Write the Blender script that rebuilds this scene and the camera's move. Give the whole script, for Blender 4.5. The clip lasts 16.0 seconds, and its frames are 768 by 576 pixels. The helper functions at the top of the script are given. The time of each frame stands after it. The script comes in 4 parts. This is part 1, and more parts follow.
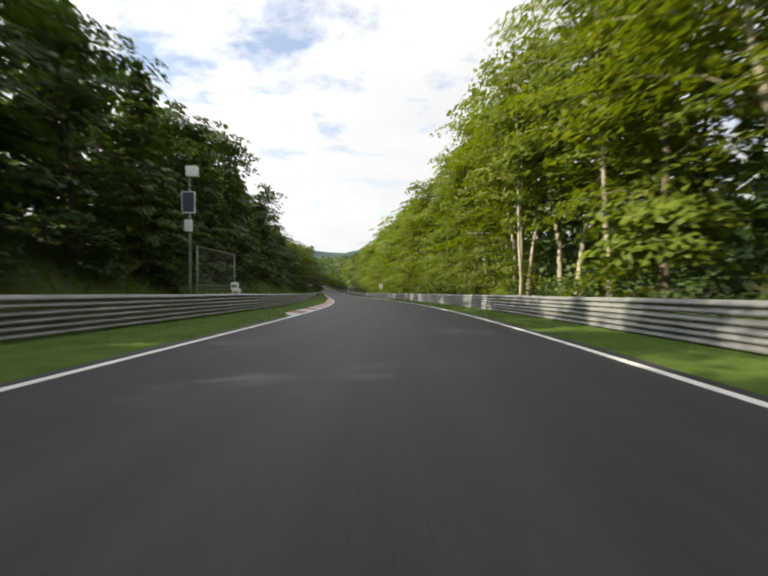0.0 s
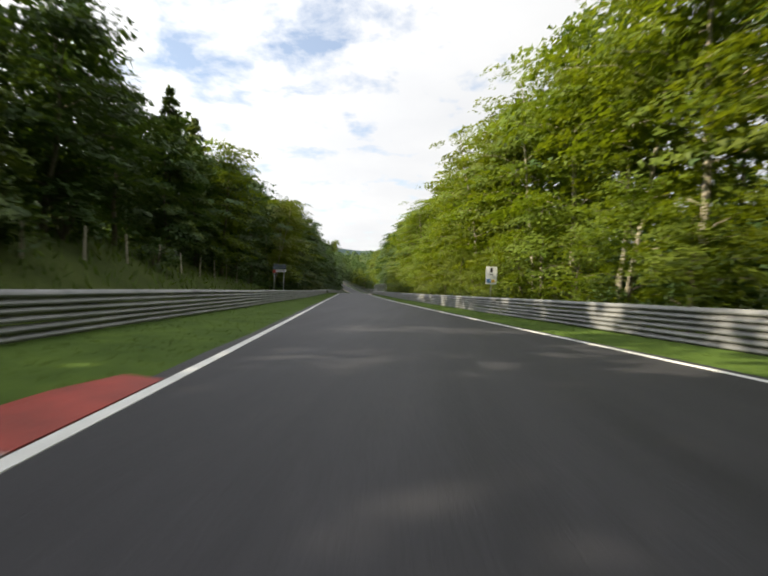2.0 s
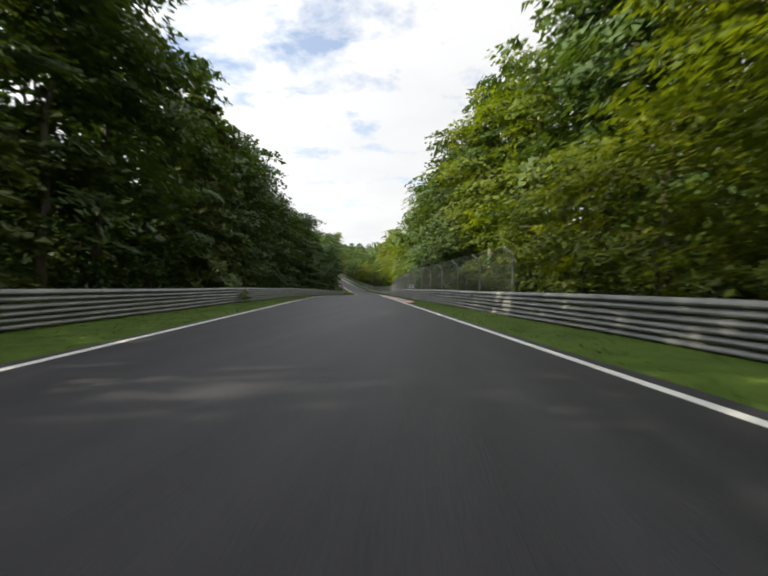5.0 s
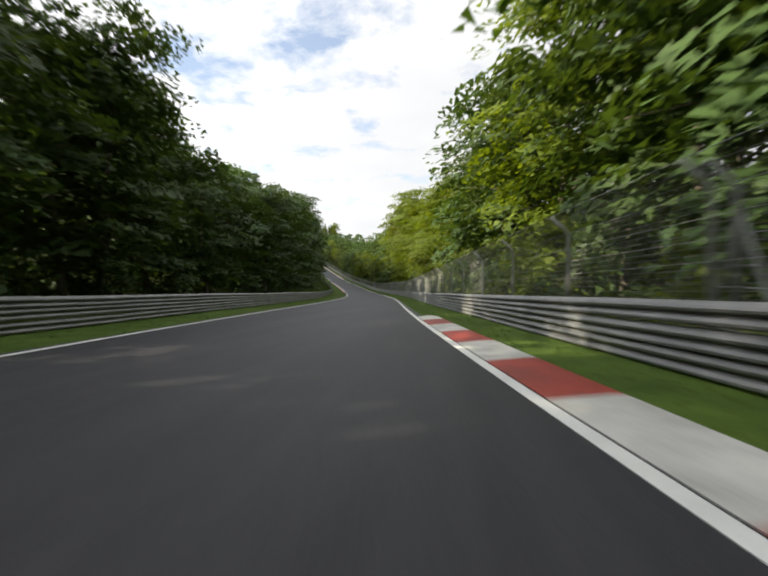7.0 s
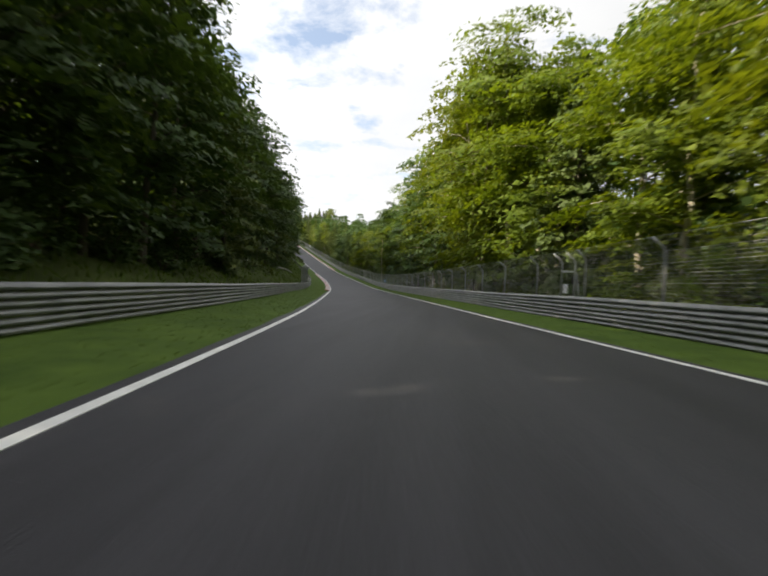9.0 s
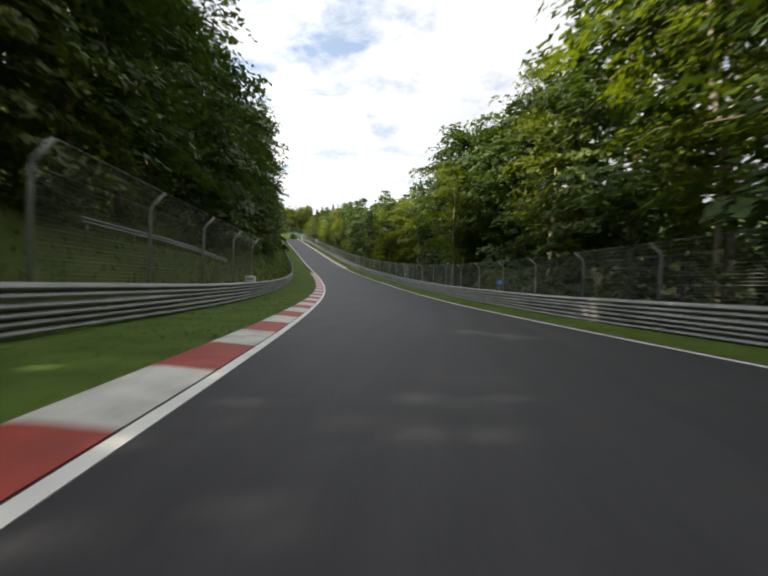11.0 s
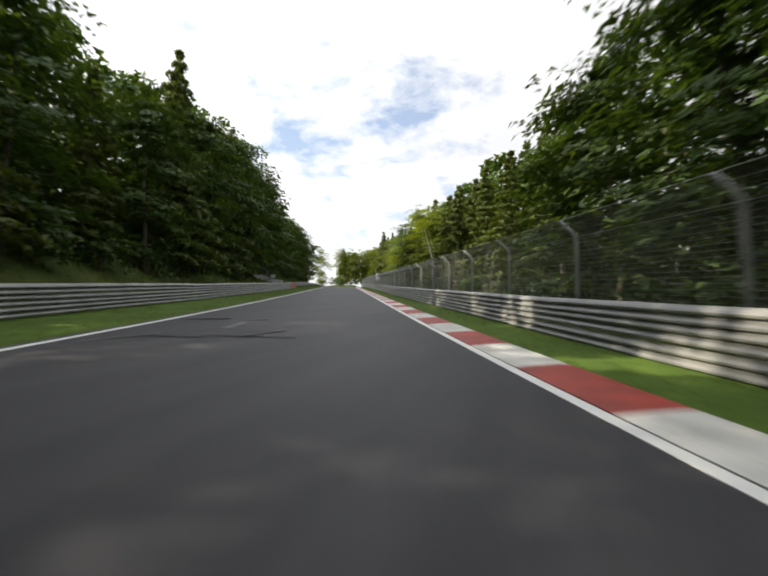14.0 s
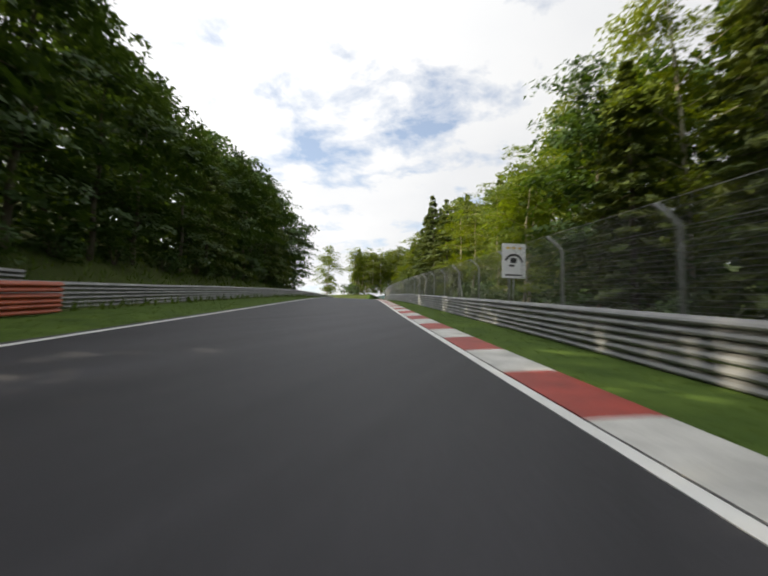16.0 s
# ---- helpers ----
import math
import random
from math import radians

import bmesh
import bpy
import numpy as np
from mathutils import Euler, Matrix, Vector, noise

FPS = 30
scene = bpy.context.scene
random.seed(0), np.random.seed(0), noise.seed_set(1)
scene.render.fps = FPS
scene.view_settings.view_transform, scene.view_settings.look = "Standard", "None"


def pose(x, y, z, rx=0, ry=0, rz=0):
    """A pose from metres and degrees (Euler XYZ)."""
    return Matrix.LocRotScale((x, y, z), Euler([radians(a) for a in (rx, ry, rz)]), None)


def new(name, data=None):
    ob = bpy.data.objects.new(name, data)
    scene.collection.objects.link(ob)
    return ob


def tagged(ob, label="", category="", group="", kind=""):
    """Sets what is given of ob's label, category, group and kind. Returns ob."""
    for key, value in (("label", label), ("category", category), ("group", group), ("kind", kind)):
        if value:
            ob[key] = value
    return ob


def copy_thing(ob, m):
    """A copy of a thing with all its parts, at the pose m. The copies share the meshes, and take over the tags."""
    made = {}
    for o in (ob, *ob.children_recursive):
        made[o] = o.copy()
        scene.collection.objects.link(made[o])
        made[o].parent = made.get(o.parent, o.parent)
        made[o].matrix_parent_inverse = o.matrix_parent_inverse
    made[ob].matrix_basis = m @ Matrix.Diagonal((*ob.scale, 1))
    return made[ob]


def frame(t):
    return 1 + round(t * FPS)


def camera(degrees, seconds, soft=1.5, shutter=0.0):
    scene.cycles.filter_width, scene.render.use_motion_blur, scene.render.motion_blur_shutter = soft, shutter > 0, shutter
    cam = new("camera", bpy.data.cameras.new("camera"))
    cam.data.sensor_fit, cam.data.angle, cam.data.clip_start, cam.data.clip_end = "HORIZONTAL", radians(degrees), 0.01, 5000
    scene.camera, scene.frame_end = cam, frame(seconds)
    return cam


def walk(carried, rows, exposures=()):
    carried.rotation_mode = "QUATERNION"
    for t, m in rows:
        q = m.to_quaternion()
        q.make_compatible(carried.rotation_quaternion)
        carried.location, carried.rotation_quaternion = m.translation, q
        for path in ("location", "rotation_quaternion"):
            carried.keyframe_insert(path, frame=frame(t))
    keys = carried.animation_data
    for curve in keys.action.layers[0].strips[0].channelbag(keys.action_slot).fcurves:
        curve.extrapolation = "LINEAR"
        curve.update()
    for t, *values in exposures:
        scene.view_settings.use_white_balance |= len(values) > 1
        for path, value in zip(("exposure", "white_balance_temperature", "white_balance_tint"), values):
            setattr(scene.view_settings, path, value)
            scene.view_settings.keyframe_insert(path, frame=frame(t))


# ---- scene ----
cam = camera(79.05, 16.0, soft=2.0, shutter=0.2)
# seconds, place, and the turn about x, y and z in degrees
PATH = [
    (0.00, 0.374, -0.000, 1.079, 88.589, -0.215, 2.550),
    (0.50, -1.881, 18.104, 0.491, 88.119, -2.062, 3.224),
    (1.00, -4.176, 35.925, -0.168, 87.822, -2.790, 3.958),
    (1.50, -6.350, 53.061, -0.779, 88.237, -1.951, 4.451),
    (2.00, -8.378, 69.127, -1.335, 88.591, -1.776, 5.848),
    (2.50, -10.686, 83.999, -1.837, 88.464, -1.357, 6.367),
    (3.00, -13.167, 98.507, -2.313, 88.633, -1.869, 6.631),
    (3.50, -15.659, 112.795, -2.784, 88.517, -1.751, 6.703),
    (4.00, -18.048, 127.054, -3.246, 88.584, -1.456, 6.653),
    (4.20, -18.988, 132.785, -3.427, 88.577, -1.370, 6.462),
    (4.70, -20.871, 147.086, -3.861, 88.436, -0.854, 6.509),
    (5.25, -22.468, 163.002, -4.308, 88.323, -0.287, 6.756),
    (5.80, -24.332, 179.766, -4.759, 88.054, 0.281, 7.022),
    (6.30, -26.816, 196.302, -5.237, 87.666, 0.796, 6.849),
    (6.50, -28.043, 203.321, -5.458, 87.867, 0.935, 6.796),
    (7.00, -31.172, 221.055, -6.093, 88.048, 0.130, 6.783),
    (7.50, -34.464, 238.731, -6.818, 87.633, -0.854, 6.205),
    (8.00, -37.539, 256.319, -7.566, 87.819, -1.437, 6.098),
    (8.50, -40.535, 273.643, -8.275, 87.685, -1.694, 6.163),
    (9.00, -43.523, 290.706, -8.942, 87.801, -2.059, 6.391),
    (9.20, -44.601, 297.395, -9.192, 87.864, -1.821, 6.792),
    (9.70, -47.659, 313.667, -9.758, 88.135, -1.873, 7.812),
    (10.25, -51.406, 331.162, -10.310, 88.354, -1.930, 8.121),
    (10.80, -55.383, 349.097, -10.847, 88.526, -1.987, 8.287),
    (11.30, -59.283, 366.481, -11.299, 88.985, -2.039, 8.955),
    (11.50, -60.971, 373.782, -11.429, 89.507, -1.890, 9.484),
    (12.00, -65.253, 392.232, -11.495, 91.028, -1.438, 11.097),
    (12.50, -69.962, 410.589, -11.085, 92.284, -1.485, 12.565),
    (13.00, -75.088, 428.883, -10.222, 93.720, -0.257, 14.590),
    (13.50, -80.944, 446.592, -8.913, 94.947, -0.270, 16.310),
    (14.00, -86.891, 463.741, -7.282, 95.571, -0.850, 17.730),
    (14.50, -93.182, 480.108, -5.514, 96.057, -1.284, 18.673),
    (15.00, -99.439, 495.840, -3.711, 96.131, -0.680, 19.359),
    (15.50, -105.670, 510.838, -1.952, 96.275, -1.085, 19.576),
    (16.00, -111.912, 525.338, -0.235, 96.672, -2.057, 19.636),
]
EXPOSURES = [(0, 0.92), (4, 0.88), (7, 0.92), (13, 0.98), (16, 0.7)]
walk(cam, [(t, pose(x, y, z, rx, ry, rz)) for t, x, y, z, rx, ry, rz in PATH], EXPOSURES)

# ---- light ----
SUN_TURN, SUN_HEIGHT = -112.0, 30.5     # from the left of the road, a little behind
SUN_WAY = Vector((math.sin(radians(SUN_TURN)) * math.cos(radians(SUN_HEIGHT)), math.cos(radians(SUN_TURN)) * math.cos(radians(SUN_HEIGHT)), math.sin(radians(SUN_HEIGHT))))


def node(tree, kind, **values):
    n = tree.nodes.new(kind)
    for key, value in values.items():
        n.inputs[key].default_value = value
    return n


def sky():
    world = bpy.data.worlds.new("world")
    scene.world = world
    world.use_nodes = True
    tree = world.node_tree
    tree.nodes.clear()
    link = tree.links.new
    out = tree.nodes.new("ShaderNodeOutputWorld")
    back = node(tree, "ShaderNodeBackground", Strength=0.08)
    air = tree.nodes.new("ShaderNodeTexSky")
    air.sky_type, air.sun_disc = "NISHITA", False
    air.sun_elevation, air.sun_rotation = radians(SUN_HEIGHT), radians(SUN_TURN)
    # clouds lie on a level sheet overhead
    where = tree.nodes.new("ShaderNodeTexCoord")
    split = tree.nodes.new("ShaderNodeSeparateXYZ")
    link(where.outputs["Generated"], split.inputs[0])
    high = tree.nodes.new("ShaderNodeMath")
    high.operation = "MAXIMUM"
    high.inputs[1].default_value = 0.0
    link(split.outputs["Z"], high.inputs[0])
    add = tree.nodes.new("ShaderNodeMath")
    add.operation = "ADD"
    add.inputs[1].default_value = 0.16
    link(high.outputs[0], add.inputs[0])
    flat = []
    for axis in "XY":
        d = tree.nodes.new("ShaderNodeMath")
        d.operation = "DIVIDE"
        link(split.outputs[axis], d.inputs[0])
        link(add.outputs[0], d.inputs[1])
        flat.append(d)
    both = tree.nodes.new("ShaderNodeCombineXYZ")
    link(flat[0].outputs[0], both.inputs["X"])
    link(flat[1].outputs[0], both.inputs["Y"])
    both.inputs["Z"].default_value = 3.1
    puff = node(tree, "ShaderNodeTexNoise", Scale=4.2, Detail=8.0, Roughness=0.58, Distortion=0.2)
    link(both.outputs[0], puff.inputs["Vector"])
    ramp = tree.nodes.new("ShaderNodeValToRGB")
    ramp.color_ramp.elements[0].position, ramp.color_ramp.elements[1].position = 0.36, 0.54
    ramp.color_ramp.elements[0].color = (0.22, 0.22, 0.22, 1)
    # a break in the cloud ahead, over the left of the road
    away = tree.nodes.new("ShaderNodeVectorMath")
    away.operation = "SUBTRACT"
    away.inputs[1].default_value = (-0.58, 1.44, 3.1)
    link(both.outputs[0], away.inputs[0])
    squeeze = tree.nodes.new("ShaderNodeVectorMath")
    squeeze.operation = "MULTIPLY"
    squeeze.inputs[1].default_value = (1.25, 1.9, 0.0)
    link(away.outputs[0], squeeze.inputs[0])
    reach = tree.nodes.new("ShaderNodeVectorMath")
    reach.operation = "LENGTH"
    link(squeeze.outputs[0], reach.inputs[0])
    fade = tree.nodes.new("ShaderNodeMapRange")
    fade.interpolation_type = "SMOOTHSTEP"
    for key, value in (("From Min", 0.0), ("From Max", 1.0), ("To Min", -0.085), ("To Max", 0.10)):
        fade.inputs[key].default_value = value
    link(reach.outputs["Value"], fade.inputs["Value"])
    thick = tree.nodes.new("ShaderNodeMath")
    thick.operation = "ADD"
    link(puff.outputs["Fac"], thick.inputs[0])
    link(fade.outputs["Result"], thick.inputs[1])
    link(thick.outputs[0], ramp.inputs["Fac"])
    # thicker cloud is greyer underneath
    body = node(tree, "ShaderNodeTexNoise", Scale=1.3, Detail=6.0, Roughness=0.55)
    link(both.outputs[0], body.inputs["Vector"])
    shade = tree.nodes.new("ShaderNodeValToRGB")
    shade.color_ramp.elements[0].position, shade.color_ramp.elements[1].position = 0.33, 0.62
    shade.color_ramp.elements[0].color, shade.color_ramp.elements[1].color = (0.90, 0.91, 0.93, 1), (1, 1, 1, 1)
    link(body.outputs["Fac"], shade.inputs["Fac"])
    glow = tree.nodes.new("ShaderNodeVectorMath")
    glow.operation = "SCALE"
    # cloud is brighter towards the sun
    aim = tree.nodes.new("ShaderNodeVectorMath")
    aim.operation = "DOT_PRODUCT"
    aim.inputs[1].default_value = SUN_WAY
    link(where.outputs["Generated"], aim.inputs[0])
    lit = tree.nodes.new("ShaderNodeMapRange")
    for key, value in (("From Min", -1.0), ("From Max", 1.0), ("To Min", 3.6), ("To Max", 11.0)):
        lit.inputs[key].default_value = value
    link(aim.outputs["Value"], lit.inputs["Value"])
    link(lit.outputs["Result"], glow.inputs["Scale"])
    link(shade.outputs["Color"], glow.inputs[0])
    mix = tree.nodes.new("ShaderNodeMix")
    mix.data_type = "RGBA"
    link(ramp.outputs["Color"], mix.inputs["Factor"])
    bright = tree.nodes.new("ShaderNodeVectorMath")
    bright.operation = "SCALE"
    bright.inputs["Scale"].default_value = 1.6
    link(air.outputs["Color"], bright.inputs[0])
    link(bright.outputs[0], mix.inputs["A"])
    link(glow.outputs[0], mix.inputs["B"])
    link(mix.outputs["Result"], back.inputs["Color"])
    link(back.outputs[0], out.inputs["Surface"])


sky()
sun = new("sun", bpy.data.lights.new("sun", "SUN"))
sun.data.energy, sun.data.angle, sun.data.color = 5.0, radians(0.6), (1.0, 0.88, 0.66)
sun.rotation_euler = SUN_WAY.to_track_quat("Z", "Y").to_euler()


# ---- materials ----
def surface(name, low, high, scale=3.0, fine=40.0, rough=0.8, metal=0.0, bump=0.2, spread=0.0, grain=0.35, through_light=0.0,
            stretch=(1, 1, 1), spec=0.5):
    """Two tones mixed by coarse and fine noise, with fine relief. spread: how far each piece differs."""
    mat = bpy.data.materials.new(name)
    mat.use_nodes = True
    tree = mat.node_tree
    link = tree.links.new
    bsdf = tree.nodes["Principled BSDF"]
    out = tree.nodes["Material Output"]
    where = tree.nodes.new("ShaderNodeTexCoord")
    size = tree.nodes.new("ShaderNodeMapping")
    size.inputs["Scale"].default_value = stretch
    link(where.outputs["Object"], size.inputs["Vector"])
    coarse = node(tree, "ShaderNodeTexNoise", Scale=scale, Detail=4.0, Roughness=0.6)
    small = node(tree, "ShaderNodeTexNoise", Scale=fine, Detail=3.0, Roughness=0.7)
    link(size.outputs[0], coarse.inputs["Vector"])
    link(size.outputs[0], small.inputs["Vector"])
    blend = tree.nodes.new("ShaderNodeMix")
    blend.inputs["Factor"].default_value = grain
    link(coarse.outputs["Fac"], blend.inputs["A"])
    link(small.outputs["Fac"], blend.inputs["B"])
    ramp = tree.nodes.new("ShaderNodeValToRGB")
    ramp.color_ramp.elements[0].position, ramp.color_ramp.elements[1].position = 0.33, 0.67
    ramp.color_ramp.elements[0].color, ramp.color_ramp.elements[1].color = (*low, 1), (*high, 1)
    link(blend.outputs["Result"], ramp.inputs["Fac"])
    colour = ramp.outputs["Color"]
    if spread:
        info = tree.nodes.new("ShaderNodeObjectInfo")
        island = tree.nodes.new("ShaderNodeNewGeometry")
        both = tree.nodes.new("ShaderNodeMath")
        both.operation = "ADD"
        link(info.outputs["Random"], both.inputs[0])
        link(island.outputs["Random Per Island"], both.inputs[1])
        to = tree.nodes.new("ShaderNodeMapRange")
        to.inputs["From Max"].default_value = 2.0
        to.inputs["To Min"].default_value, to.inputs["To Max"].default_value = 1 - spread, 1 + spread
        link(both.outputs[0], to.inputs["Value"])
        hue = tree.nodes.new("ShaderNodeHueSaturation")
        link(to.outputs["Result"], hue.inputs["Value"])
        turn = tree.nodes.new("ShaderNodeMapRange")
        turn.inputs["To Min"].default_value, turn.inputs["To Max"].default_value = 0.5 - 0.02 * spread, 0.5 + 0.04 * spread
        link(info.outputs["Random"], turn.inputs["Value"])
        link(turn.outputs["Result"], hue.inputs["Hue"])
        link(colour, hue.inputs["Color"])
        colour = hue.outputs["Color"]
    link(colour, bsdf.inputs["Base Color"])
    bsdf.inputs["Roughness"].default_value, bsdf.inputs["Metallic"].default_value = rough, metal
    bsdf.inputs["Specular IOR Level"].default_value = spec
    if bump:
        relief = node(tree, "ShaderNodeBump", Strength=bump, Distance=0.02)
        link(small.outputs["Fac"], relief.inputs["Height"])
        link(relief.outputs[0], bsdf.inputs["Normal"])
    if through_light:
        thin = tree.nodes.new("ShaderNodeBsdfTranslucent")
        warm = tree.nodes.new("ShaderNodeMix")
        warm.data_type, warm.blend_type = "RGBA", "MULTIPLY"
        warm.inputs["Factor"].default_value = 1.0
        warm.inputs["B"].default_value = (1.45, 1.35, 0.35, 1)
        link(colour, warm.inputs["A"])
        link(warm.outputs["Result"], thin.inputs["Color"])
        mix = node(tree, "ShaderNodeMixShader", Fac=through_light)
        link(bsdf.outputs[0], mix.inputs[1])
        link(thin.outputs[0], mix.inputs[2])
        link(mix.outputs[0], out.inputs["Surface"])
    return mat


ASPHALT = surface("asphalt", (0.018, 0.018, 0.021), (0.048, 0.047, 0.054), 0.8, 45, 0.62, bump=0.5, stretch=(1.8, 0.10, 1), grain=0.45, spec=0.32)
GRASS = surface("mown_grass", (0.040, 0.075, 0.012), (0.095, 0.150, 0.024), 0.9, 25, 0.9, bump=0.9, spec=0.15)
WILD = surface("wild_ground", (0.036, 0.052, 0.014), (0.088, 0.112, 0.030), 0.25, 9, 0.95, bump=1.0, spec=0.1)
BLADE = surface("grass_blade", (0.056, 0.096, 0.018), (0.125, 0.175, 0.036), 0.5, 6, 0.8, bump=0, spread=0.3, through_light=0.3, spec=0.2)
PAINT = surface("road_paint", (0.60, 0.60, 0.58), (0.82, 0.82, 0.80), 2.5, 50, 0.6, bump=0.2)
WORN_PAINT = surface("worn_paint", (0.045, 0.045, 0.046), (0.20, 0.20, 0.195), 3.0, 25, 0.7, bump=0.2)
RED = surface("kerb_red", (0.17, 0.024, 0.016), (0.42, 0.050, 0.032), 1.6, 30, 0.6, bump=0.3)
WHITE = surface("kerb_white", (0.32, 0.32, 0.30), (0.70, 0.69, 0.65), 1.6, 30, 0.6, bump=0.3)
STEEL = surface("zinc_steel", (0.125, 0.13, 0.132), (0.29, 0.29, 0.285), 0.8, 20, 0.46, metal=0.30, bump=0.08, stretch=(1, 1, 4))
POST = surface("post_steel", (0.24, 0.25, 0.245), (0.42, 0.43, 0.42), 3, 30, 0.5, metal=0.35, bump=0.1)
WIRE = surface("fence_wire", (0.24, 0.25, 0.245), (0.36, 0.37, 0.365), 3, 30, 0.6, metal=0.3, bump=0)
ORANGE = surface("orange_paint", (0.28, 0.048, 0.018), (0.42, 0.085, 0.03), 1.5, 20, 0.5, bump=0.1)
BOARD = surface("white_board", (0.72, 0.73, 0.74), (0.84, 0.85, 0.85), 2, 30, 0.4, bump=0.03)
BLACK = surface("black_print", (0.015, 0.015, 0.016), (0.03, 0.03, 0.03), 4, 30, 0.5, bump=0)
BLUE = surface("blue_print", (0.03, 0.17, 0.46), (0.05, 0.25, 0.58), 4, 30, 0.5, bump=0)
YELLOW = surface("yellow_print", (0.6, 0.38, 0.03), (0.75, 0.5, 0.05), 4, 30, 0.5, bump=0)
PANEL = surface("solar_cell", (0.05, 0.06, 0.09), (0.12, 0.14, 0.18), 6, 40, 0.2, bump=0)
BARK = surface("bark", (0.050, 0.040, 0.030), (0.160, 0.135, 0.105), 2.5, 14, 0.9, bump=0.9, spread=0.3, stretch=(1, 1, 0.35))
PALE_BARK = surface("pale_bark", (0.20, 0.17, 0.12), (0.46, 0.42, 0.34), 2.0, 12, 0.85, bump=0.6, spread=0.2, stretch=(1, 1, 0.4))
BEECH = surface("beech_leaf", (0.072, 0.114, 0.013), (0.172, 0.212, 0.024), 0.7, 5, 0.55, bump=0, spread=0.25, through_light=0.45, spec=0.3)
OAK = surface("oak_leaf", (0.037, 0.072, 0.022), (0.082, 0.130, 0.040), 0.7, 5, 0.6, bump=0, spread=0.22, through_light=0.3, spec=0.3)
NEEDLE = surface("spruce_needle", (0.058, 0.090, 0.028), (0.140, 0.178, 0.048), 0.8, 6, 0.6, bump=0, spread=0.3, through_light=0.25, spec=0.3)
# bluish tones paint distance haze into the woods' colour
HAZE_HILL = surface("hill_woods", (0.040, 0.062, 0.066), (0.075, 0.105, 0.110), 0.012, 0.09, 1.0, bump=0.0, spec=0.0)


# ---- shapes ----
def solid(name, verts, faces, material, parent=None, label="", smooth=False, slots=None):
    """One mesh object, under parent if given."""
    me = bpy.data.meshes.new(name)
    me.from_pydata([tuple(v) for v in verts], [], [tuple(f) for f in faces])
    for m in (material if isinstance(material, list) else [material]):
        me.materials.append(m)
    if slots is not None:
        me.polygons.foreach_set("material_index", slots)
    if smooth:
        me.polygons.foreach_set("use_smooth", [True] * len(me.polygons))
    me.update()
    ob = new(name, me)
    if parent:
        ob.parent = parent
    if label:
        tagged(ob, label)
    return ob


def share(ob, parent, m=None):
    """Another object on the same mesh."""
    twin = new(ob.name.split(".")[0], ob.data)
    twin.parent = parent
    if m is not None:
        twin.matrix_basis = m
    return twin


def box(x0, y0, z0, x1, y1, z1, b=0.0):
    """Corners and faces of a box; b cuts its upright and top edges."""
    if not b:
        v = [(x, y, z) for z in (z0, z1) for x, y in ((x0, y0), (x1, y0), (x1, y1), (x0, y1))]
        return v, [(3, 2, 1, 0), (4, 5, 6, 7), (0, 1, 5, 4), (1, 2, 6, 5), (2, 3, 7, 6), (3, 0, 4, 7)]
    def ring(i, z):
        a0, a1, c0, c1 = x0 + i, x1 - i, y0 + i, y1 - i
        return [(a0 + b, c0, z), (a1 - b, c0, z), (a1, c0 + b, z), (a1, c1 - b, z), (a1 - b, c1, z), (a0 + b, c1, z), (a0, c1 - b, z), (a0, c0 + b, z)]
    v = ring(0, z0) + ring(0, z1 - b) + ring(b, z1)
    f = [tuple(range(7, -1, -1)), tuple(range(16, 24))]
    for k in (0, 8):
        f += [(k + i, k + (i + 1) % 8, k + 8 + (i + 1) % 8, k + 8 + i) for i in range(8)]
    return v, f


def join(*shapes):
    v, f = [], []
    for a, b in shapes:
        f += [tuple(i + len(v) for i in q) for q in b]
        v += list(a)
    return v, f


def tube(points, radii, sides=6):
    """Corners and faces of a round bar along points."""
    v, f = [], []
    n = len(points)
    for i, p in enumerate(points):
        p = Vector(p)
        d = (Vector(points[min(i + 1, n - 1)]) - Vector(points[max(i - 1, 0)])).normalized()
        a = d.orthogonal().normalized() if i == 0 else (last - d * last.dot(d)).normalized()
        last = a
        c = d.cross(a)
        r = radii[i] if isinstance(radii, (list, tuple)) else radii
        for k in range(sides):
            w = 2 * math.pi * k / sides
            v.append(tuple(p + a * math.cos(w) * r + c * math.sin(w) * r))
    for i in range(n - 1):
        for k in range(sides):
            f.append((i * sides + k, i * sides + (k + 1) % sides, (i + 1) * sides + (k + 1) % sides, (i + 1) * sides + k))
    f += [tuple(range(sides - 1, -1, -1)), tuple((n - 1) * sides + k for k in range(sides))]
    return v, f


def empty(name, m, label, category, group="", kind=""):
    ob = new(name)
    ob.empty_display_size = 0.2
    ob.matrix_basis = m
    return tagged(ob, label, category, group, kind)


